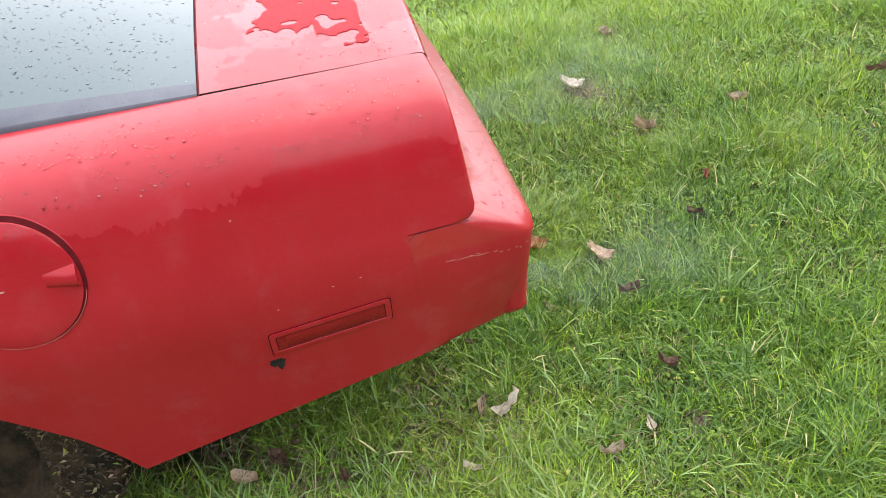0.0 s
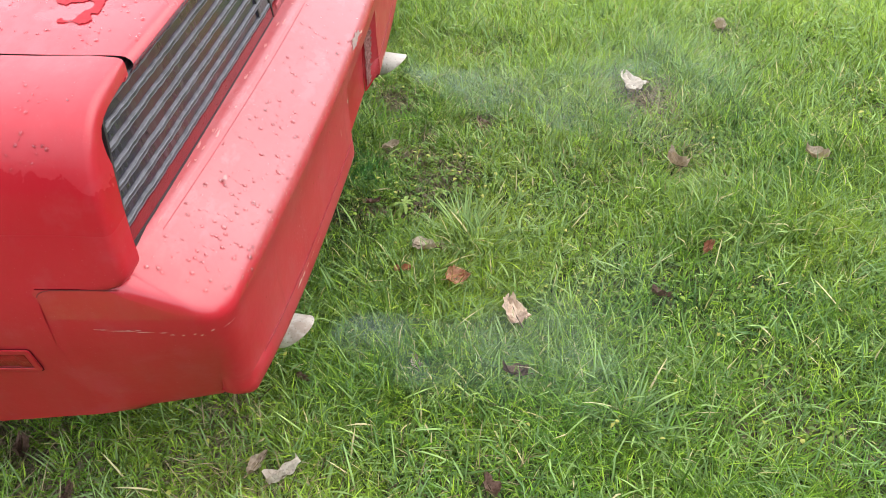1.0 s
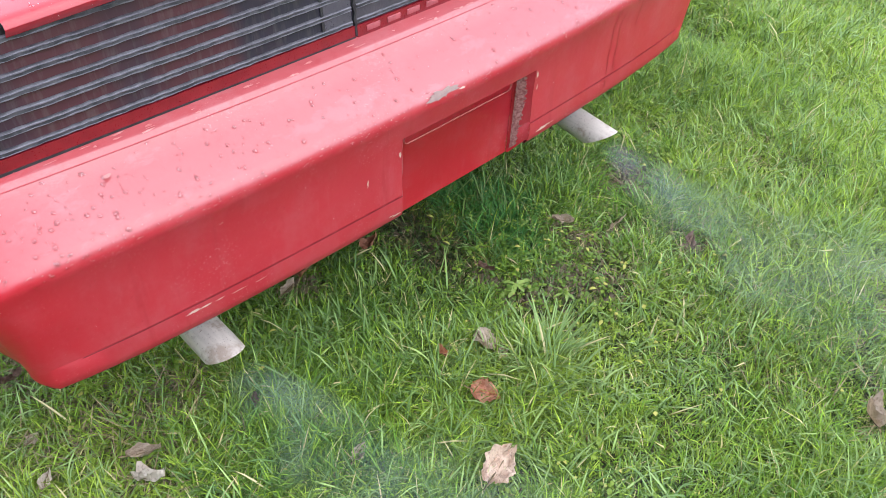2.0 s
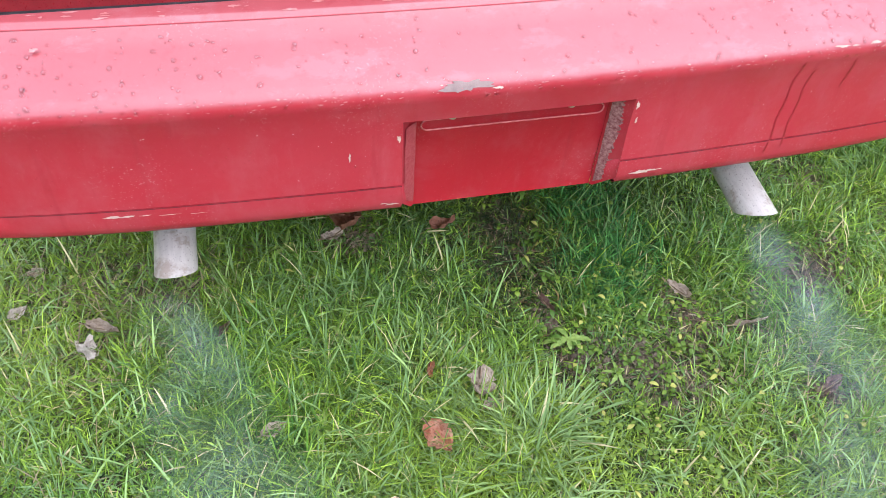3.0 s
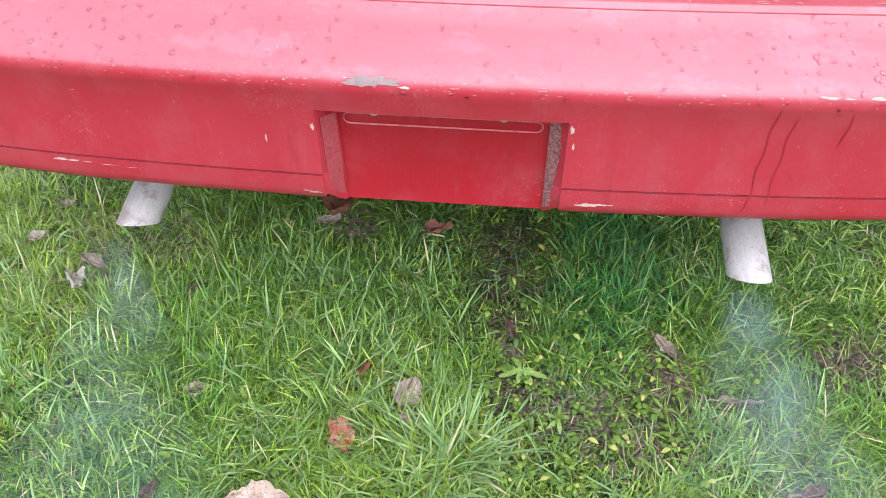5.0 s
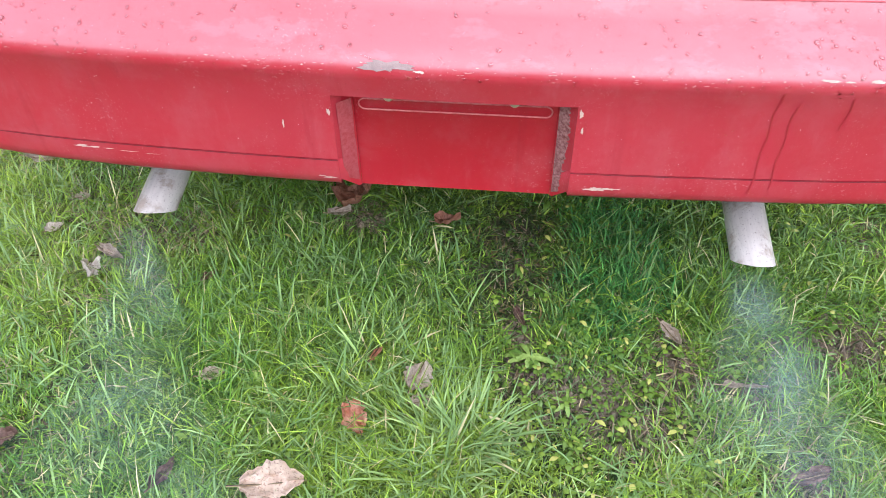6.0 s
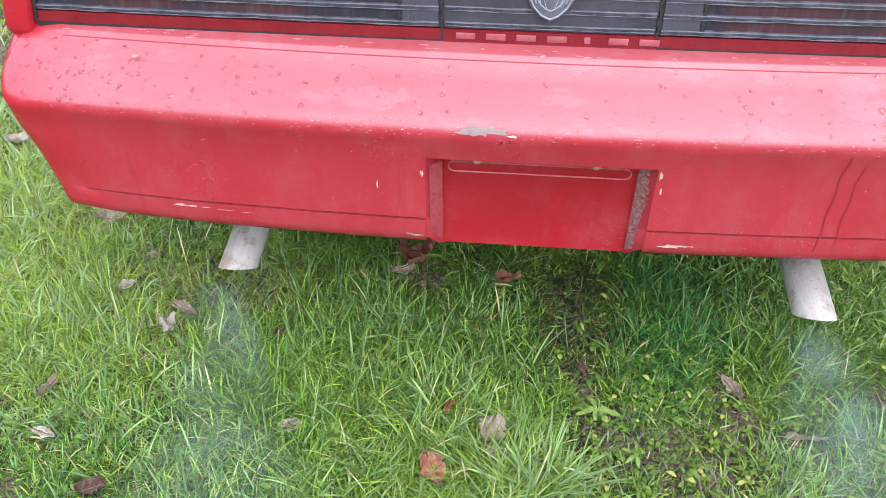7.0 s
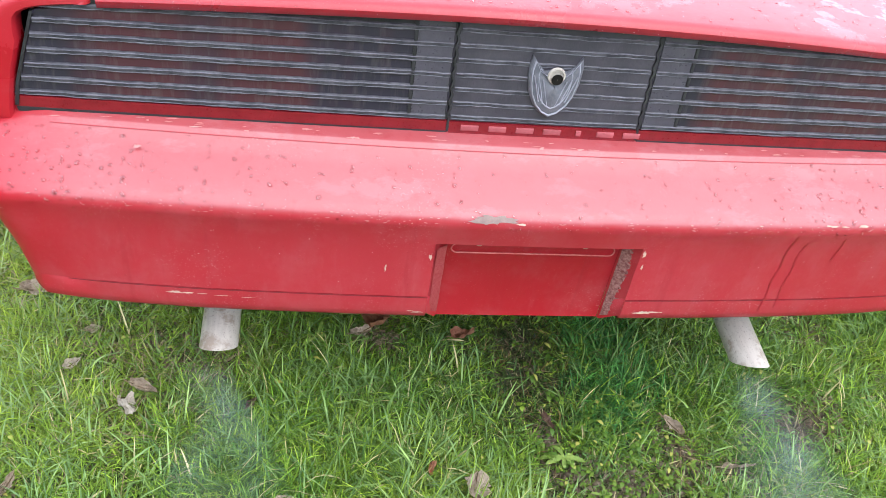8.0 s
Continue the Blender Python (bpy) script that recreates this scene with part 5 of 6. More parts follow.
def nicks():
    """Tiny scratches that bare pale primer along the crease."""
    rng = random.Random(83)
    bm = bmesh.new()
    for k in range(140):
        p, nrm, _, _ = SKIN.ray_cast(Vector((rng.uniform(-0.80, 0.80), -1, rng.gauss(0.598, 0.004))), Vector((0, 1, 0)))
        nrm = nrm if nrm.y < 0 else -nrm
        a = (Vector((1, 0, rng.uniform(-0.3, 0.3))) - nrm * nrm.x).normalized()
        b = nrm.cross(a)
        w, h = rng.uniform(0.0008, 0.004), rng.uniform(0.0004, 0.0010)
        bm.faces.new([bm.verts.new(p + nrm * 0.0009 + a * w * u + b * h * v) for u, v in ((-1, 0), (-0.3, -1), (0.8, -0.6), (1, 0.3), (0.1, 1))])
    tagged(part("edge_wear", bm, WORN, bumper, smooth=False), "pale nicks along the bumper crease", kind="stuff")


nicks()
spots = []
while len(spots) < 900:
    x, y = rng.uniform(-0.68, 0.68), rng.uniform(0.14, 0.49)
    spots.append((Vector((x, y, deck_z(x, y) + 0.001)), (0, 0, 1), rng.choice((0.0010, 0.0014, 0.0018, 0.0026))))
for k in range(150):
    x = rng.uniform(-0.66, 0.66)
    spots.append((Vector((x * 1.0, 0.1155 + 0.022 * abs(x / SEAM_X) ** 3 + rng.uniform(0, 0.003), deck_z(x, 0) - rng.uniform(0.009, 0.024))), (0, -1, -0.1), rng.choice((0.0010, 0.0014, 0.0020))))
droplets("water_film", spots, deck, 2)
spots = []
while len(spots) < 420:
    y, z = rng.uniform(0.17, 1.1), rng.choice((rng.uniform(0.85, 0.867), rng.uniform(0.80, 0.867)))
    p = side_point(y, z)
    q = side_point(y, z + 0.004 if z < 0.863 else z)
    r = side_point(y, z - 0.004)
    t = q - r
    spots.append((p, (-t.z, 0, t.x), rng.choice((0.0012, 0.0018, 0.0025))))
droplets("water_film", spots, quarter, 3)
spots = []
while len(spots) < 2600:
    x, y = rng.uniform(-0.68, 0.2), rng.uniform(0.51, 1.3)
    if abs(x) < 0.66 - (y - 0.5) * 0.05:
        spots.append((Vector((x, y, glass_z(x, y))), (0, -0.25, 0.97), rng.choice((0.001, 0.0013, 0.0018, 0.0028))))
droplets("water_film", spots, car, 4)


# ---- lawn ----
# fallen leaves: x, y, height, size, width ratio, turn, tilt, curl, material, label
LEAVES = [
    (-0.245, -0.362, 0.040, 0.100, 0.72, 15, 12, 0.25, LEAF_TAN, "large tan dead leaf lying on the grass"),
    (-0.134, -0.226, 0.030, 0.062, 0.85, -60, 15, 0.4, LEAF_ORANGE, "curled orange-brown dead leaf in the grass"),
    (-0.040, -0.138, 0.036, 0.064, 0.95, 75, 10, 0.35, LEAF_GREY, "pale ragged dead leaf in the grass"),
    (-0.713, 0.040, 0.030, 0.070, 0.62, -58, -42, 0.5, LEAF_PALE, "curled bleached dead leaf beside the exhaust"),
    (-0.427, -0.368, 0.025, 0.056, 0.5, 70, 20, 0.7, LEAF_BROWN, "curled dark brown dead leaf"),
    (-0.708, -0.328, 0.025, 0.050, 0.65, 30, 15, 0.7, LEAF_BROWN, "curled dark brown dead leaf"),
    (0.850, -0.715, 0.040, 0.120, 0.85, 20, 6, 0.3, LEAF_PALE, "large crumpled pale dead leaf on bare soil"),
    (0.383, -0.797, 0.040, 0.078, 0.7, 35, 20, 0.8, LEAF_GREY, "curled grey dead leaf in the grass"),
    (-0.020, 0.243, 0.045, 0.055, 0.55, 10, -12, 0.5, LEAF_RUST, "rust-brown dead leaf under the bumper"),
    (-0.205, 0.262, 0.078, 0.090, 0.85, 50, -18, 0.6, LEAF_RUST, "large crumpled rust-brown dead leaf under the bumper"),
    (-0.238, 0.278, 0.062, 0.060, 0.7, -25, -15, 0.6, LEAF_RUST, "small rust-brown dead leaf under the bumper"),
    (-0.252, 0.255, 0.028, 0.050, 0.6, 20, 10, 0.5, LEAF_GREY, "grey-brown dead leaf under the bumper"),
    (0.417, 0.011, 0.030, 0.055, 0.45, -50, 15, 0.5, LEAF_GREY, "small grey dead leaf on bare soil"),
    (0.020, -0.826, 0.022, 0.055, 0.5, -30, 10, 0.6, LEAF_RUST, "small rust-brown dead leaf"),
    (-0.160, -0.693, 0.018, 0.045, 0.5, 60, 10, 0.6, LEAF_BROWN, "small brown dead leaf sunk in the grass"),
    (1.397, -1.091, 0.022, 0.080, 0.7, 10, 10, 0.6, LEAF_GREY, "grey dead leaf in the grass"),
    (0.479, -1.203, 0.022, 0.070, 0.6, 40, 10, 0.7, LEAF_GREY, "grey dead leaf in the grass"),
    (-0.890, -0.118, 0.020, 0.050, 0.45, 80, 20, 0.6, LEAF_GREY, "grey-brown dead leaf in the grass"),
    (-0.846, -0.219, 0.020, 0.045, 0.5, -10, 10, 0.3, LEAF_PALE, "small pale dead leaf in the grass"),
    (-0.820, 0.264, 0.018, 0.030, 0.7, 20, 10, 0.5, LEAF_GREY, "small grey dead leaf beside the car"),
    (-0.842, 0.168, 0.020, 0.040, 0.6, 50, 10, 0.5, LEAF_PALE, "small pale dead leaf beside the car"),
    (-0.738, 0.618, 0.022, 0.062, 0.6, 60, 15, 0.6, LEAF_TAN, "tan dead leaf beside the wheel"),
    (-0.700, 0.549, 0.020, 0.060, 0.6, 30, 10, 0.6, LEAF_BROWN, "brown dead leaf under the sill"),
    (-0.785, 0.422, 0.018, 0.045, 0.5, 10, 10, 0.5, LEAF_BROWN, "brown dead leaf beside the car"),
    (-0.859, 0.532, 0.018, 0.060, 0.6, 70, 10, 0.5, LEAF_BROWN, "brown dead leaf sunk in thin grass"),
    (-0.407, -0.159, 0.015, 0.045, 0.6, 20, 10, 0.5, LEAF_GREY, "grey dead leaf sunk in the grass"),
    (-0.690, 0.103, 0.020, 0.060, 0.4, -20, 10, 0.5, LEAF_GREY, "thin grey dead leaf beside the exhaust"),
    (-0.125, -0.095, 0.030, 0.045, 0.35, 75, 35, 0.4, LEAF_ORANGE, "small upright brown dead leaf"),
    (0.546, -0.075, 0.018, 0.080, 0.06, 4, 3, 0.12, LEAF_GREY, "thin pale twig-like dead leaf on soil"),
    (0.137, 0.018, 0.030, 0.040, 0.5, -60, 15, 0.6, LEAF_BROWN, "small brown dead leaf on bare soil"),
    (0.625, -0.245, 0.014, 0.075, 0.5, 20, 5, 0.2, LEAF_BROWN, "dark flat dead leaf on soil"),
    (-0.957, 0.372, 0.022, 0.070, 0.6, 10, 10, 0.6, LEAF_GREY, "grey dead leaf beside the car"),
    (-1.341, 0.883, 0.022, 0.085, 0.6, 10, 10, 0.5, LEAF_PALE, "pale dead leaf on dry soil beside the car"),
    (-1.448, 0.936, 0.024, 0.090, 0.7, 70, 8, 0.5, LEAF_PALE, "pale dead leaf on dry soil beside the car"),
    (-1.395, 1.010, 0.020, 0.065, 0.6, -20, 8, 0.5, LEAF_GREY, "grey-brown dead leaf on dry soil"),
    (-1.520, 1.150, 0.020, 0.080, 0.6, 40, 8, 0.5, LEAF_BROWN, "brown dead leaf on dry soil"),
    (-1.325, 0.655, 0.022, 0.070, 0.6, 35, 10, 0.6, LEAF_PALE, "small pale dead leaf in dry grass"),
    (-1.102, 0.557, 0.022, 0.065, 0.55, -40, 15, 0.6, LEAF_TAN, "tan dead leaf in dry grass"),
    (0.493, -1.784, 0.022, 0.075, 0.6, 70, 10, 0.6, LEAF_BROWN, "brown dead leaf in the grass"),
    (-0.028, -0.180, 0.022, 0.040, 0.6, 20, 10, 0.5, LEAF_GREY, "small grey dead leaf in the grass"),
    (-0.477, 0.066, 0.020, 0.035, 0.5, 60, 15, 0.5, LEAF_BROWN, "small brown dead leaf beside the exhaust"),
]


def scatter(n, seed, spread):
    """Places over the lawn, thick round the car's tail and thinner away from it."""
    rng = np.random.RandomState(seed)
    rho = rng.rand(n) ** 0.72 * spread
    th = rng.rand(n) * math.tau
    x, y = 0.15 + rho * np.cos(th) * 1.15, -0.15 + rho * np.sin(th)
    ok = ~((np.abs(x) < 0.66) & (y > 0.75)) & (rng.rand(n) < lawn_weight(x, y, rng))
    return x[ok], y[ok], rng


def lawn_weight(x, y, rng):
    """How thick the standing grass is: 1 behind the car, fading to short turf far off."""
    jx, jy = x + (value_noise(x, y, 0.5, 13) - 0.5) * 0.9 + rng.normal(0, 0.10, len(x)), y + (value_noise(x, y, 0.5, 14) - 0.5) * 0.9 + rng.normal(0, 0.10, len(x))
    seen = (jy > -2.6) & (jy < 2.9) & (jx > -1.9) & ~((jx < -0.3) & (jy < -1.25)) & ~((jx < 0.8) & (jy < -1.9))
    rim = np.clip((3.05 + (value_noise(x, y, 0.6, 16) - 0.5) * 0.5 - np.hypot(x - 0.3, y)) / 0.5, 0, 1)
    return np.where(seen, rim, 0.25 * np.exp(-2.0 * np.clip(np.hypot(x - 0.15, y + 0.15) - 1.8, 0, 9)))


def clumps(x0, x1, y0, y1, per_m2, each, seed, hole=None):
    """Tillers over a stretch of the plan: places, clump number and outward turn of every blade."""
    rng = np.random.RandomState(seed)
    n = int((x1 - x0) * (y1 - y0) * per_m2 / each)
    cx, cy = rng.uniform(x0, x1, n), rng.uniform(y0, y1, n)
    ok = (rng.rand(n) < lawn_weight(cx, cy, rng)) & ~((np.abs(cx) < 0.68) & (cy > 0.60))
    if hole:
        ok &= ~((cx > hole[0]) & (cx < hole[1]) & (cy > hole[2]) & (cy < hole[3]))
    cx, cy = cx[ok], cy[ok]
    k = rng.poisson(each, len(cx)) + 1
    who = np.repeat(np.arange(len(cx)), k)
    m = len(who)
    out = rng.rand(m) * math.tau
    r = np.abs(rng.normal(0, 0.011, m))
    lean_way = rng.rand(len(cx)) * math.tau
    return cx[who] + r * np.cos(out), cy[who] + r * np.sin(out), who, out, r, lean_way[who], rng


def blades(name, x, y, rng, length, width, lean, mat, az=None, droop=0.9, label="", seg=3):
    n = len(x)
    z = lawn_height(x, y) - 0.004
    if az is None:
        az = value_noise(x, y, 0.25, 21) * 9 + rng.normal(0, 1.9, n)
    dx, dy = np.cos(az), np.sin(az)
    t = np.linspace(0, 1, seg + 1)[None, :]
    th = lean[:, None] + (droop * rng.rand(n))[:, None] * t
    th = np.minimum(th, 1.62)
    step = length[:, None] / seg
    hor = np.concatenate([np.zeros((n, 1)), np.cumsum(np.sin(th[:, :-1]) * step, 1)], 1)
    ver = np.concatenate([np.zeros((n, 1)), np.cumsum(np.cos(th[:, :-1]) * step, 1)], 1)
    tw = rng.normal(0, 0.5, n)[:, None]
    sx, sy = -np.sin(az)[:, None] * np.cos(tw), np.cos(az)[:, None] * np.cos(tw)
    w = width[:, None] * np.concatenate([[0.7], 1 - 0.55 * np.linspace(0, 1, seg + 1)[1:-1] ** 2, [0.0]])[None, :] / 2
    cx, cy, cz = x[:, None] + dx[:, None] * hor, y[:, None] + dy[:, None] * hor, z[:, None] + ver
    lift = w * np.sin(tw)
    L = np.stack([cx - sx * w, cy - sy * w, cz - lift], -1)
    R = np.stack([cx + sx * w, cy + sy * w, cz + lift], -1)
    V = np.concatenate([L[:, :-1], R[:, :-1], L[:, -1:]], 1)
    k = seg
    tri = []
    for i in range(seg - 1):
        tri += [(i, k + i, k + i + 1), (i, k + i + 1, i + 1)]
    tri.append((k - 1, 2 * k - 1, 2 * k))
    F = (np.arange(n) * (2 * k + 1))[:, None, None] + np.array(tri)[None]
    ob = raw(name, V.reshape(-1, 3), F.reshape(-1, 3), mat, None, label)
    return tagged(ob, label, "grass", kind="stuff")


def turf(zone, per_m2, each, seed, hole, seg, wide, label):
    """Clumped lawn grass over one stretch; each place takes the kind of grass that grows there."""
    x, y, who, out, r, way, rng = clumps(*zone, per_m2, each, seed, hole)
    n = len(x)
    bare, matted, lush, tall = (spot_field(x, y, p) for p in (BARE, MATTED, LUSH, TALL))
    weedy = spot_field(x, y, WEEDY)
    thin = 0.22 * (value_noise(x, y, 0.16, 8) > 0.66)
    keep = rng.rand(n) > bare * 0.95 + thin + 0.2 * matted
    tone = rng.rand(who.max() + 1)[who]
    grow = rng.uniform(0.65, 1.35, who.max() + 1)[who]
    clear = spot_field(x, y, [(l[0], l[1] - 0.008, l[3] * 0.62, 1.0) for l in LEAVES])
    length = 1.12 * grow * rng.uniform(0.55, 1.3, n) * (0.030 + 0.062 * value_noise(x, y, 0.30, 9) ** 1.3) * (0.78 + 0.45 * value_noise(x, y, 0.8, 41))
    length *= (1 - 0.55 * clear) * (1 - 0.45 * matted) * (1 - 0.40 * bare) * (1 - 0.15 * weedy) * (1 + 0.55 * tall) * (1 + 0.12 * lush)
    width = (0.0012 + 0.0025 * rng.rand(n) ** 1.7) * wide
    az = np.where(rng.rand(n) < 0.65, out, way) + rng.normal(0, 0.8, n)
    lean = np.abs(rng.normal(0.85, 0.42, n)) + 14 * r + 0.35 * matted
    kind = np.where(rng.rand(n) < matted * 0.85, 2, np.where(rng.rand(n) < lush * 0.9, 1, np.where(tone > 0.82, 3, np.where(tone < 0.72 * spot_field(x, y, DEEP_AND_SHADED), 4, 0))))
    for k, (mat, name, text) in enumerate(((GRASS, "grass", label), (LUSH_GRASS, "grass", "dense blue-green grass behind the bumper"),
                                           (MATTED_GRASS, "grass", "short matted olive grass behind the bumper"), (TUFT, "coarse_grass", "coarse blue-green grass blades in clumps"), (DEEP_AND_SHADED_GRASS, "grass", "deep green grass in dense patches, some dark for car shade"))):
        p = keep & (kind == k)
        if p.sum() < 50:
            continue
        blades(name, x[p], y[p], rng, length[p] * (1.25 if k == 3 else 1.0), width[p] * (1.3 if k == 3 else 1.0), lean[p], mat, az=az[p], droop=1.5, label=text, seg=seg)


def lawn():
    # behind the bumper the blades stand thickest; further off they are fewer and broader
    near, middle = (-0.98, 1.02, -0.50, 0.46), (-1.30, 1.70, -1.40, 1.30)
    turf(near, 90000, 8, 5, None, 3, 1.0, "fresh green lawn grass, wet and uneven")
    turf(middle, 56000, 7, 105, near, 2, 1.12, "fresh green lawn grass round the car")
    turf((-2.3, 3.1, -2.7, 2.6), 27000, 6, 205, middle, 2, 1.5, "green lawn grass away from the car")
    # short dense undergrowth that closes the gaps, darkened to stand in for their shade
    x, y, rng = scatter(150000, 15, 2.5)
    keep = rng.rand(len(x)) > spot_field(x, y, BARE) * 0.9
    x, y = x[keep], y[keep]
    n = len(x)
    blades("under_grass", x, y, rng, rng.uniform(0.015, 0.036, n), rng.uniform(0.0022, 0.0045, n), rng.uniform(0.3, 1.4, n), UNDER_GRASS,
           az=rng.rand(n) * math.tau, droop=0.6, label="short green grass between the longer blades, darkened for shade", seg=2)
    # coarse longer blades lying over the rest
    x, y, rng = scatter(17000, 6, 3.0)
    keep = rng.rand(len(x)) > spot_field(x, y, BARE) * 1.1 + spot_field(x, y, MATTED) + 0.5 * spot_field(x, y, WEEDY) + spot_field(x, y, [(l[0], l[1], l[3], 1.0) for l in LEAVES])
    x, y = x[keep], y[keep]
    n = len(x)
    blades("coarse_grass", x, y, rng, rng.uniform(0.05, 0.12, n), rng.uniform(0.0024, 0.0048, n), np.abs(rng.normal(0.85, 0.35, n)), TUFT,
           droop=1.0, label="long coarse grass blades lying over the lawn", seg=4)
    # dead straw at the roots
    x, y, rng = scatter(24000, 7, 2.6)
    n = len(x)
    blades("straw", x, y, rng, rng.uniform(0.02, 0.06, n), rng.uniform(0.0012, 0.0026, n), rng.uniform(1.2, 1.6, n), STRAW, droop=0.2,
           label="dead straw between the grass roots")
    # and debris on the bare places
    rng = np.random.RandomState(27)
    spots = [(a, b, r) for a, b, r, k in BARE + MATTED for _ in range(int(5200 * r * (0.4 + k)))]
    x = np.array([p[0] for p in spots]) + np.array([p[2] for p in spots]) * rng.normal(0, 0.65, len(spots))
    y = np.array([p[1] for p in spots]) + np.array([p[2] for p in spots]) * rng.normal(0, 0.65, len(spots))
    n = len(x)
    blades("straw", x, y, rng, rng.uniform(0.008, 0.040, n), rng.uniform(0.0012, 0.0040, n), rng.uniform(1.1, 1.6, n), DEBRIS, droop=0.3,
           label="brown rotting straw and leaf crumbs on bare soil", seg=2)
    # pale flattened straw on the trodden ground behind the exhaust and on the strip beside the car
    rng = np.random.RandomState(17)
    n = 16000
    x, y = rng.uniform(-1.75, -0.50, n), rng.uniform(-0.40, 1.3, n)
    x2, y2 = rng.uniform(0.30, 2.0, 26000), rng.uniform(-1.6, 0.25, 26000)
    ok = np.concatenate([rng.rand(n) < 0.2 + 0.8 * (value_noise(x, y, 0.3, 18) > 0.45), rng.rand(26000) < 0.15 + 0.85 * spot_field(x2, y2, [(0.62, -0.22, 0.22, 0.8), (0.85, -0.55, 0.42, 1.0), (1.3, -0.2, 0.35, 0.6), (1.3, -0.9, 0.4, 0.5)])])
    x, y = np.concatenate([x, x2])[ok], np.concatenate([y, y2])[ok]
    n = len(x)
    blades("straw", x, y, rng, rng.uniform(0.03, 0.085, n), rng.uniform(0.0014, 0.0028, n), rng.uniform(0.6, 1.5, n), STRAW, droop=0.5,
           label="yellow dead straw lying over thin grass")


lawn()


def tuft(cx, cy, count, reach, seed):
    rng = np.random.RandomState(seed)
    az = rng.rand(count) * math.tau
    r = rng.rand(count) ** 0.7 * reach * 0.3
    x, y = cx + np.cos(az) * r, cy + np.sin(az) * r
    ob = blades("grass_tuft", x, y, rng, rng.uniform(0.5, 1.1, count) * reach, rng.uniform(0.003, 0.006, count), 0.35 + 2.2 * r / reach + rng.normal(0, 0.12, count), TUFT,
                az=az + rng.normal(0, 0.8, count), droop=0.9, seg=5, label="tall pale green grass tuft")
    ob["kind"] = ""
    tagged(ob, group="grass tufts")


for k, (cx, cy, c, r) in enumerate(((0.065, -0.235, 110, 0.14), (0.02, -0.29, 50, 0.14), (-0.14, -0.10, 50, 0.12), (-0.5, -0.60, 60, 0.13))):
    tuft(cx, cy, c, r, 60 + k)


def weeds():
    """Low rosettes of small rounded leaves."""
    rng = np.random.RandomState(31)
    V, F = [], []
    t = np.linspace(0, 1, 5)
    prof = np.array([0.12, 0.75, 1.0, 0.75, 0.05])
    x, y, _ = scatter(15000, 32, 2.0)
    want = 0.06 + 0.34 * spot_field(x, y, WEEDY) + 0.28 * (value_noise(x, y, 0.4, 33) > 0.62)
    pick = rng.rand(len(x)) < want
    x, y = x[pick], y[pick]
    z = lawn_height(x, y)
    for px, py, pz in zip(x, y, z):
        size = 0.004 + 0.009 * rng.rand() ** 1.5
        clover = rng.rand() < 0.45
        a0 = rng.rand() * math.tau
        hc = pz + rng.uniform(0.008, 0.034)
        for k in range(3 if clover else rng.randint(3, 8)):
            az = a0 + k * math.tau / 3 if clover else rng.rand() * math.tau
            d = np.array([math.cos(az), math.sin(az)])
            s = np.array([-d[1], d[0]])
            rise = rng.uniform(0.1, 0.8)
            start = np.array([px, py]) + d * (0.001 if clover else rng.uniform(0, 0.018))
            h0 = hc if clover else pz + rng.uniform(0.008, 0.040)
            L = size * (1.0 if clover else rng.uniform(0.8, 1.9))
            wide = 0.95 if clover else rng.uniform(0.5, 0.9)
            b = len(V)
            for a, w in zip(t, prof):
                c = start + d * a * L
                hz = h0 + L * (rise * a - 0.6 * a * a)
                for sg in (-1, 1):
                    q = c + s * sg * w * size * 0.5 * wide
                    V.append((q[0], q[1], hz + w * size * 0.08))
            for i in range(4):
                F.append((b + 2 * i, b + 2 * i + 1, b + 2 * i + 3, b + 2 * i + 2))
    ob = raw("weeds", np.array(V), np.array(F), WEED)
    tagged(ob, "low broad-leaved weeds and clover among the grass", "weeds", kind="stuff")


weeds()


def weed_plant(x, y, count, reach, seed, rise=0.35):
    """A broad-leaved plant: narrow toothed leaves that lie round one root."""
    rng = random.Random(seed)
    bm = bmesh.new()
    z0 = float(lawn_height(np.array([x]), np.array([y]))[0]) + 0.020
    for k in range(count):
        az = k * math.tau / count + rng.uniform(-0.5, 0.5)
        size, wide = reach * rng.uniform(0.5, 1.1), reach * rng.uniform(0.09, 0.15)
        up, bend = rise * rng.uniform(0.3, 1.5), rng.uniform(-0.35, 0.35)
        d, side = Vector((math.cos(az), math.sin(az), 0)), Vector((-math.sin(az), math.cos(az), 0))
        rows = []
        for i in range(9):
            t = i / 8
            w = wide * math.sin(math.pi * min(1, t * 0.92 + 0.06)) ** 0.7 * (0.55 + 0.6 * t) * (1.12 if i % 2 else 0.88)
            mid = Vector((x, y, z0)) + d * size * t + side * size * bend * t * t + Vector((0, 0, size * (up * t - 0.55 * t * t) + 0.004))
            rows.append([mid - side * w + Vector((0, 0, 0.22 * w)), mid, mid + side * w + Vector((0, 0, 0.22 * w))])
        grid(bm, rows)
    ob = part("weed_plant", bm, BROAD, None, "yellow-green broad-leaved weed flat in the grass", angle=80)
    tagged(ob, category="weed", group="broad-leaved weeds")


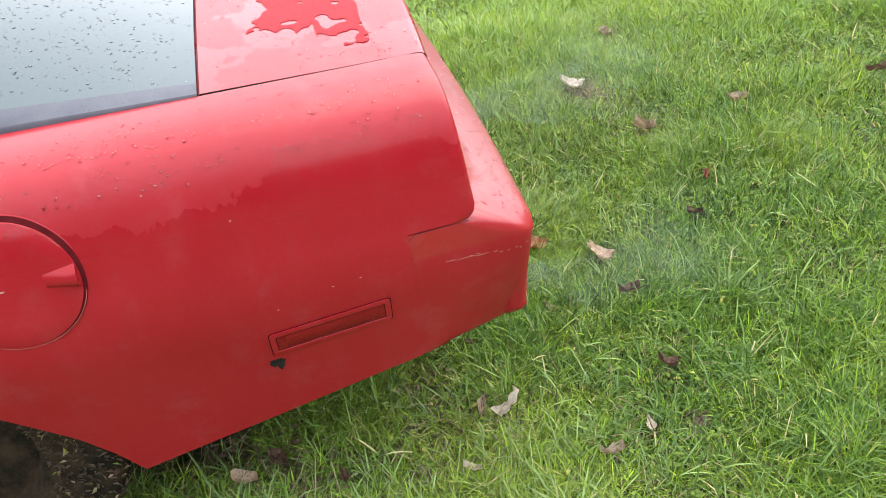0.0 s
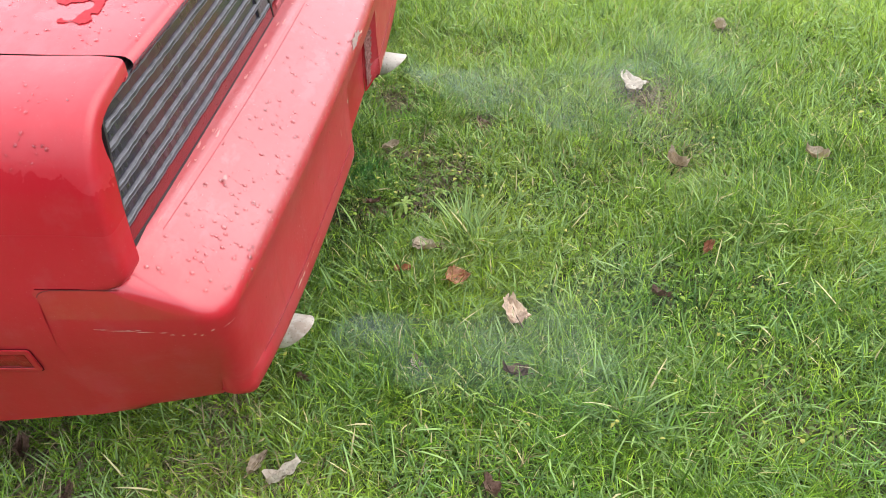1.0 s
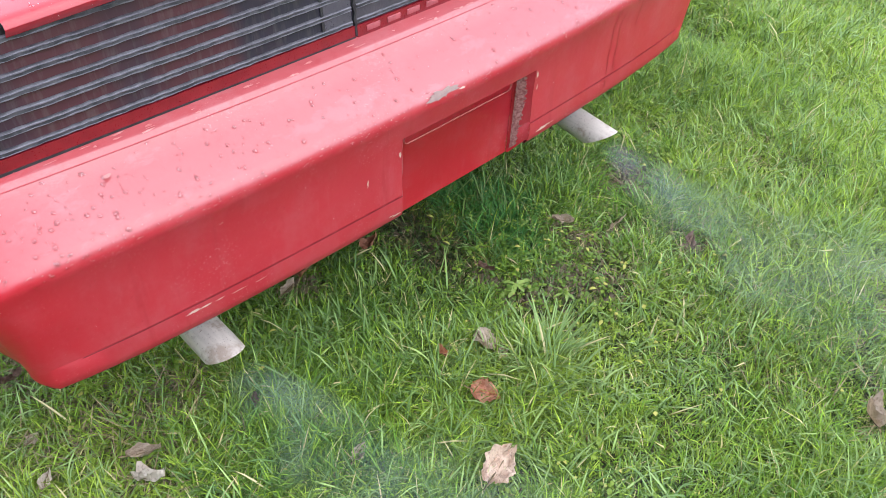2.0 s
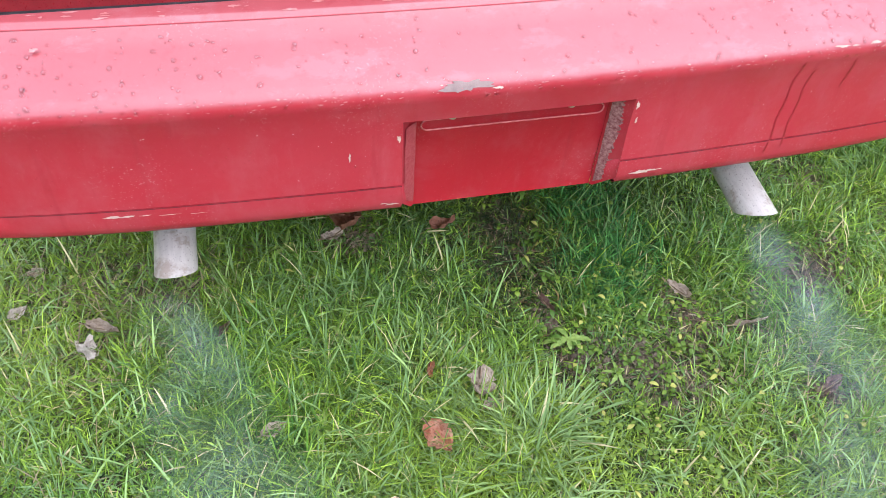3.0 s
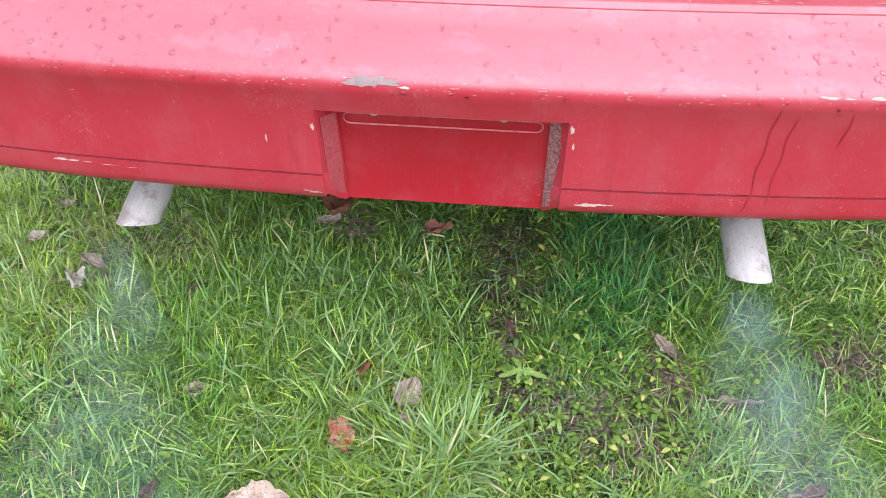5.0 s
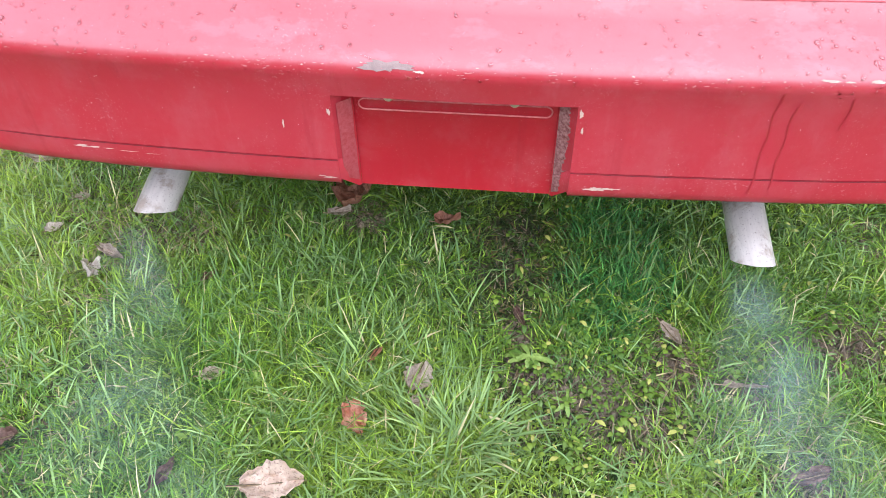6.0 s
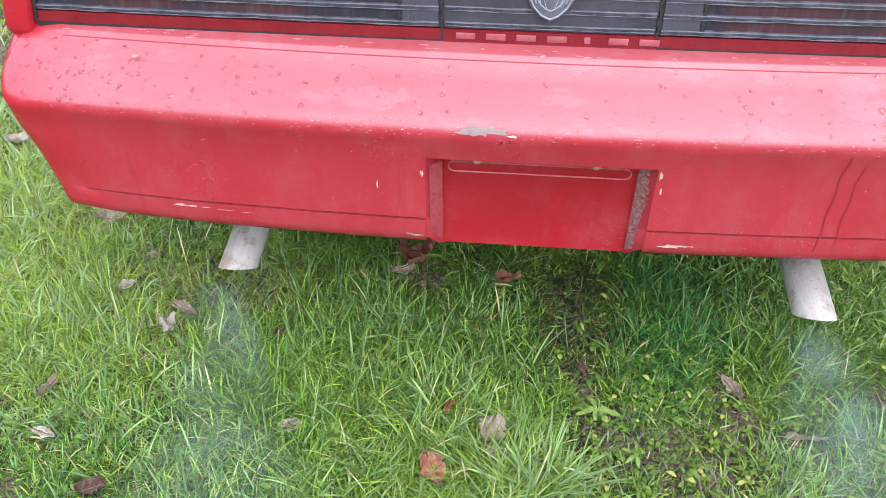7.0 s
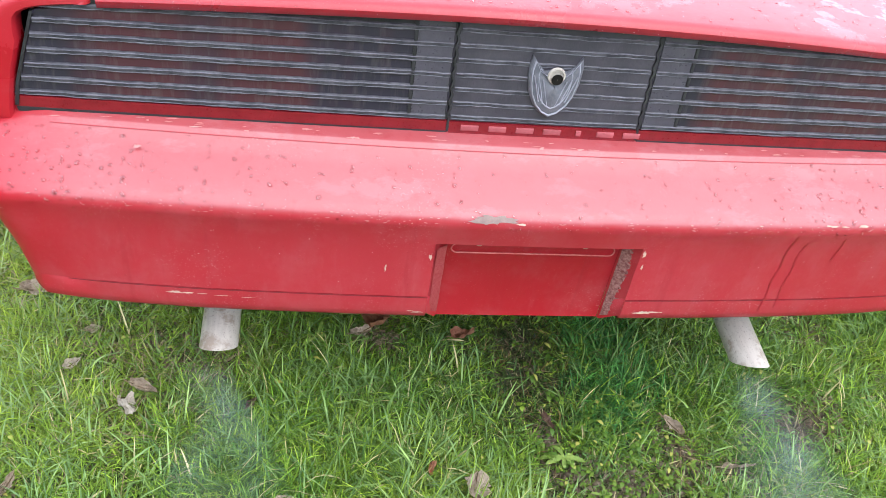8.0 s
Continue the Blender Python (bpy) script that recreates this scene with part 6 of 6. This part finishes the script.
for k, (px, py, count, reach, rise) in enumerate(((0.158, -0.062, 8, 0.052, 0.35), (0.350, 0.071, 4, 0.032, 0.8), (-0.102, -0.150, 5, 0.036, 0.7), (-0.318, -0.165, 5, 0.036, 0.6),
                                                  (-0.345, 0.255, 6, 0.045, 0.7), (-0.085, -0.040, 5, 0.036, 0.7), (0.225, -0.150, 5, 0.032, 0.5), (0.62, 0.20, 5, 0.040, 0.6), (-0.265, 0.010, 6, 0.045, 0.6))):
    weed_plant(px, py, count, reach, 950 + k, rise)


def clods():
    """Crumbs of soil on the bare places."""
    rng = np.random.RandomState(44)
    base = np.array([(1, 0, 0), (-1, 0, 0), (0, 1, 0), (0, -1, 0), (0, 0, 1), (0, 0, -1)], dtype=float)
    tri = np.array([(0, 2, 4), (2, 1, 4), (1, 3, 4), (3, 0, 4), (2, 0, 5), (1, 2, 5), (3, 1, 5), (0, 3, 5)])
    V, F = [], []
    for a, b, r, k in BARE:
        for _ in range(int(6500 * r * max(0, k - 0.3))):
            d, t = r * 1.1 * math.sqrt(rng.rand()), rng.rand() * math.tau
            x, y = a + d * math.cos(t), b + d * math.sin(t)
            s = rng.uniform(0.002, 0.008) * (1.6 if rng.rand() < 0.08 else 1)
            z = float(lawn_height(np.array([x]), np.array([y]))[0])
            F.append(tri + len(V) * 6)
            V.append(base * s * rng.uniform(0.6, 1.3, (6, 3)) + np.array([x, y, z + s * 0.3]))
    ob = raw("soil_crumbs", np.concatenate(V), np.concatenate(F), SOIL, smooth=False)
    tagged(ob, "loose crumbs of brown soil on bare patches", "soil", kind="stuff")


clods()


# ---- fallen leaves ----
def fallen_leaf(x, y, z, size, ratio, turn, tilt, curl, mat, label, seed):
    rng = random.Random(seed)
    bm = bmesh.new()
    rows = []
    nu, nv = 15, 9
    jag = [rng.uniform(-0.32, 0.16) for _ in range(nu * 2)]
    for i in range(nu):
        u = i / (nu - 1)
        w = ratio * size * 0.5 * (math.sin(math.pi * min(1, u * 0.93 + 0.05)) ** 0.6) * (1.12 - 0.5 * u)
        row = []
        for j in range(nv):
            v = j / (nv - 1) * 2 - 1
            ww = w * (1 + jag[i * 2 + (v > 0)] * abs(v) ** 3)
            px, py = (u - 0.5) * size, v * ww
            pz = curl * size * (abs(v) ** 1.4 * 0.42 + (u - 0.5) ** 2 * 0.9) + 0.09 * size * math.sin(5 * u + seed) * v
            pz += 0.05 * size * math.sin(7 * v + 4 * u + seed) + 0.035 * size * math.sin(13 * u - 9 * v + 2 * seed)
            row.append(Vector((px, py, pz)))
        rows.append(row)
    grid(bm, rows)
    bmesh.ops.solidify(bm, geom=bm.faces[:], thickness=0.0006)
    ob = part("fallen_leaf", bm, mat, None, label, angle=60)
    tagged(ob, label, "leaf", "fallen leaves")
    bm = bmesh.new()
    r = []
    for i in range(9):
        u = i / 8
        q = Vector(((u - 0.5) * size * 1.25 - 0.08 * size, 0, curl * size * (u - 0.5) ** 2 * 0.9 + 0.0012))
        s = 0.0016 * (1.1 - 0.6 * u)
        r.append([q + Vector((0, s, 0)), q + Vector((0, 0, s)), q + Vector((0, -s, 0))])
    grid(bm, r)
    part("midrib", bm, STRAW, ob)
    zz = float(lawn_height(np.array([x]), np.array([y]))[0])
    ob.matrix_world = pose(x, y, zz + z + 0.006, tilt, tilt * 0.6, turn)


for k, row in enumerate(LEAVES):
    fallen_leaf(*row, 300 + k)


# ---- exhaust smoke ----
def smoke_material():
    m = Mat("thin_exhaust_smoke")
    at = m.n.new("ShaderNodeAttribute")
    at.attribute_name = "veil_amount"
    puff = m.noise(7, 5, 0.6, lo=0.34, hi=0.72)
    d = m.n.new("ShaderNodeBsdfDiffuse")
    d.inputs["Color"].default_value = (0.55, 0.67, 0.77, 1)
    tl = m.n.new("ShaderNodeBsdfTranslucent")
    tl.inputs["Color"].default_value = (0.55, 0.67, 0.77, 1)
    half = m.n.new("ShaderNodeMixShader")
    m.l.new(d.outputs[0], half.inputs[1])
    m.l.new(tl.outputs[0], half.inputs[2])
    clear = m.n.new("ShaderNodeBsdfTransparent")
    mx = m.n.new("ShaderNodeMixShader")
    m.l.new(m.mul(at.outputs["Fac"], puff), mx.inputs[0])
    m.l.new(clear.outputs[0], mx.inputs[1])
    m.l.new(half.outputs[0], mx.inputs[2])
    m.l.new(mx.outputs[0], m.n["Material Output"].inputs["Surface"])
    return m.m


SMOKE = smoke_material()


def smoke(path, strength, seed):
    """A drifting plume: nested wavy veils round a bent axis, thinner outwards and away from the pipe."""
    rng = random.Random(seed)
    root = tagged(new("exhaust_smoke"), "thin bluish exhaust smoke drifting over the grass", "smoke", kind="stuff")
    ts = np.linspace(0, 1, 30)
    for layer in range(2):
        V, D = [], []
        nv = 13
        ph = rng.uniform(0, 6)
        for t in ts:
            x = np.interp(t, [p[0] for p in path], [p[1] for p in path])
            y = np.interp(t, [p[0] for p in path], [p[2] for p in path])
            z = np.interp(t, [p[0] for p in path], [p[3] for p in path])
            w = np.interp(t, [p[0] for p in path], [p[4] for p in path])
            for k in range(nv):
                v = k / (nv - 1) * 2 - 1
                wob = 0.12 * w * math.sin(9 * t + ph + 2 * v)
                V.append((x + w * v + wob, y, z + w * 0.35 * (layer - 0.5) * math.cos(v * 1.5) + 0.1 * w * math.sin(7 * t + 3 * v + ph) + 0.02))
                D.append(strength * (1 - v * v) ** 1.5 * min(1, t * 12 + 0.15) * (1 - t) ** 0.8)
        V = np.array(V)
        i, j = np.meshgrid(np.arange(len(ts) - 1), np.arange(nv - 1), indexing="ij")
        a = (i * nv + j).ravel()
        ob = raw("veil", V, np.stack([a, a + nv, a + nv + 1, a + 1], -1), SMOKE, root)
        ob.data.attributes.new("veil_amount", "FLOAT", "POINT").data.foreach_set("value", np.array(D, dtype=np.float32))
        ob.visible_shadow = False


smoke([(0, 0.502, -0.02, 0.235, 0.035), (0.2, 0.525, -0.20, 0.155, 0.12), (0.5, 0.59, -0.45, 0.125, 0.26), (1, 0.88, -1.15, 0.12, 0.58)], 0.19, 1)
smoke([(0, -0.548, -0.02, 0.225, 0.035), (0.3, -0.50, -0.20, 0.145, 0.12), (0.6, -0.44, -0.38, 0.115, 0.20), (1, -0.34, -0.70, 0.10, 0.32)], 0.15, 2)
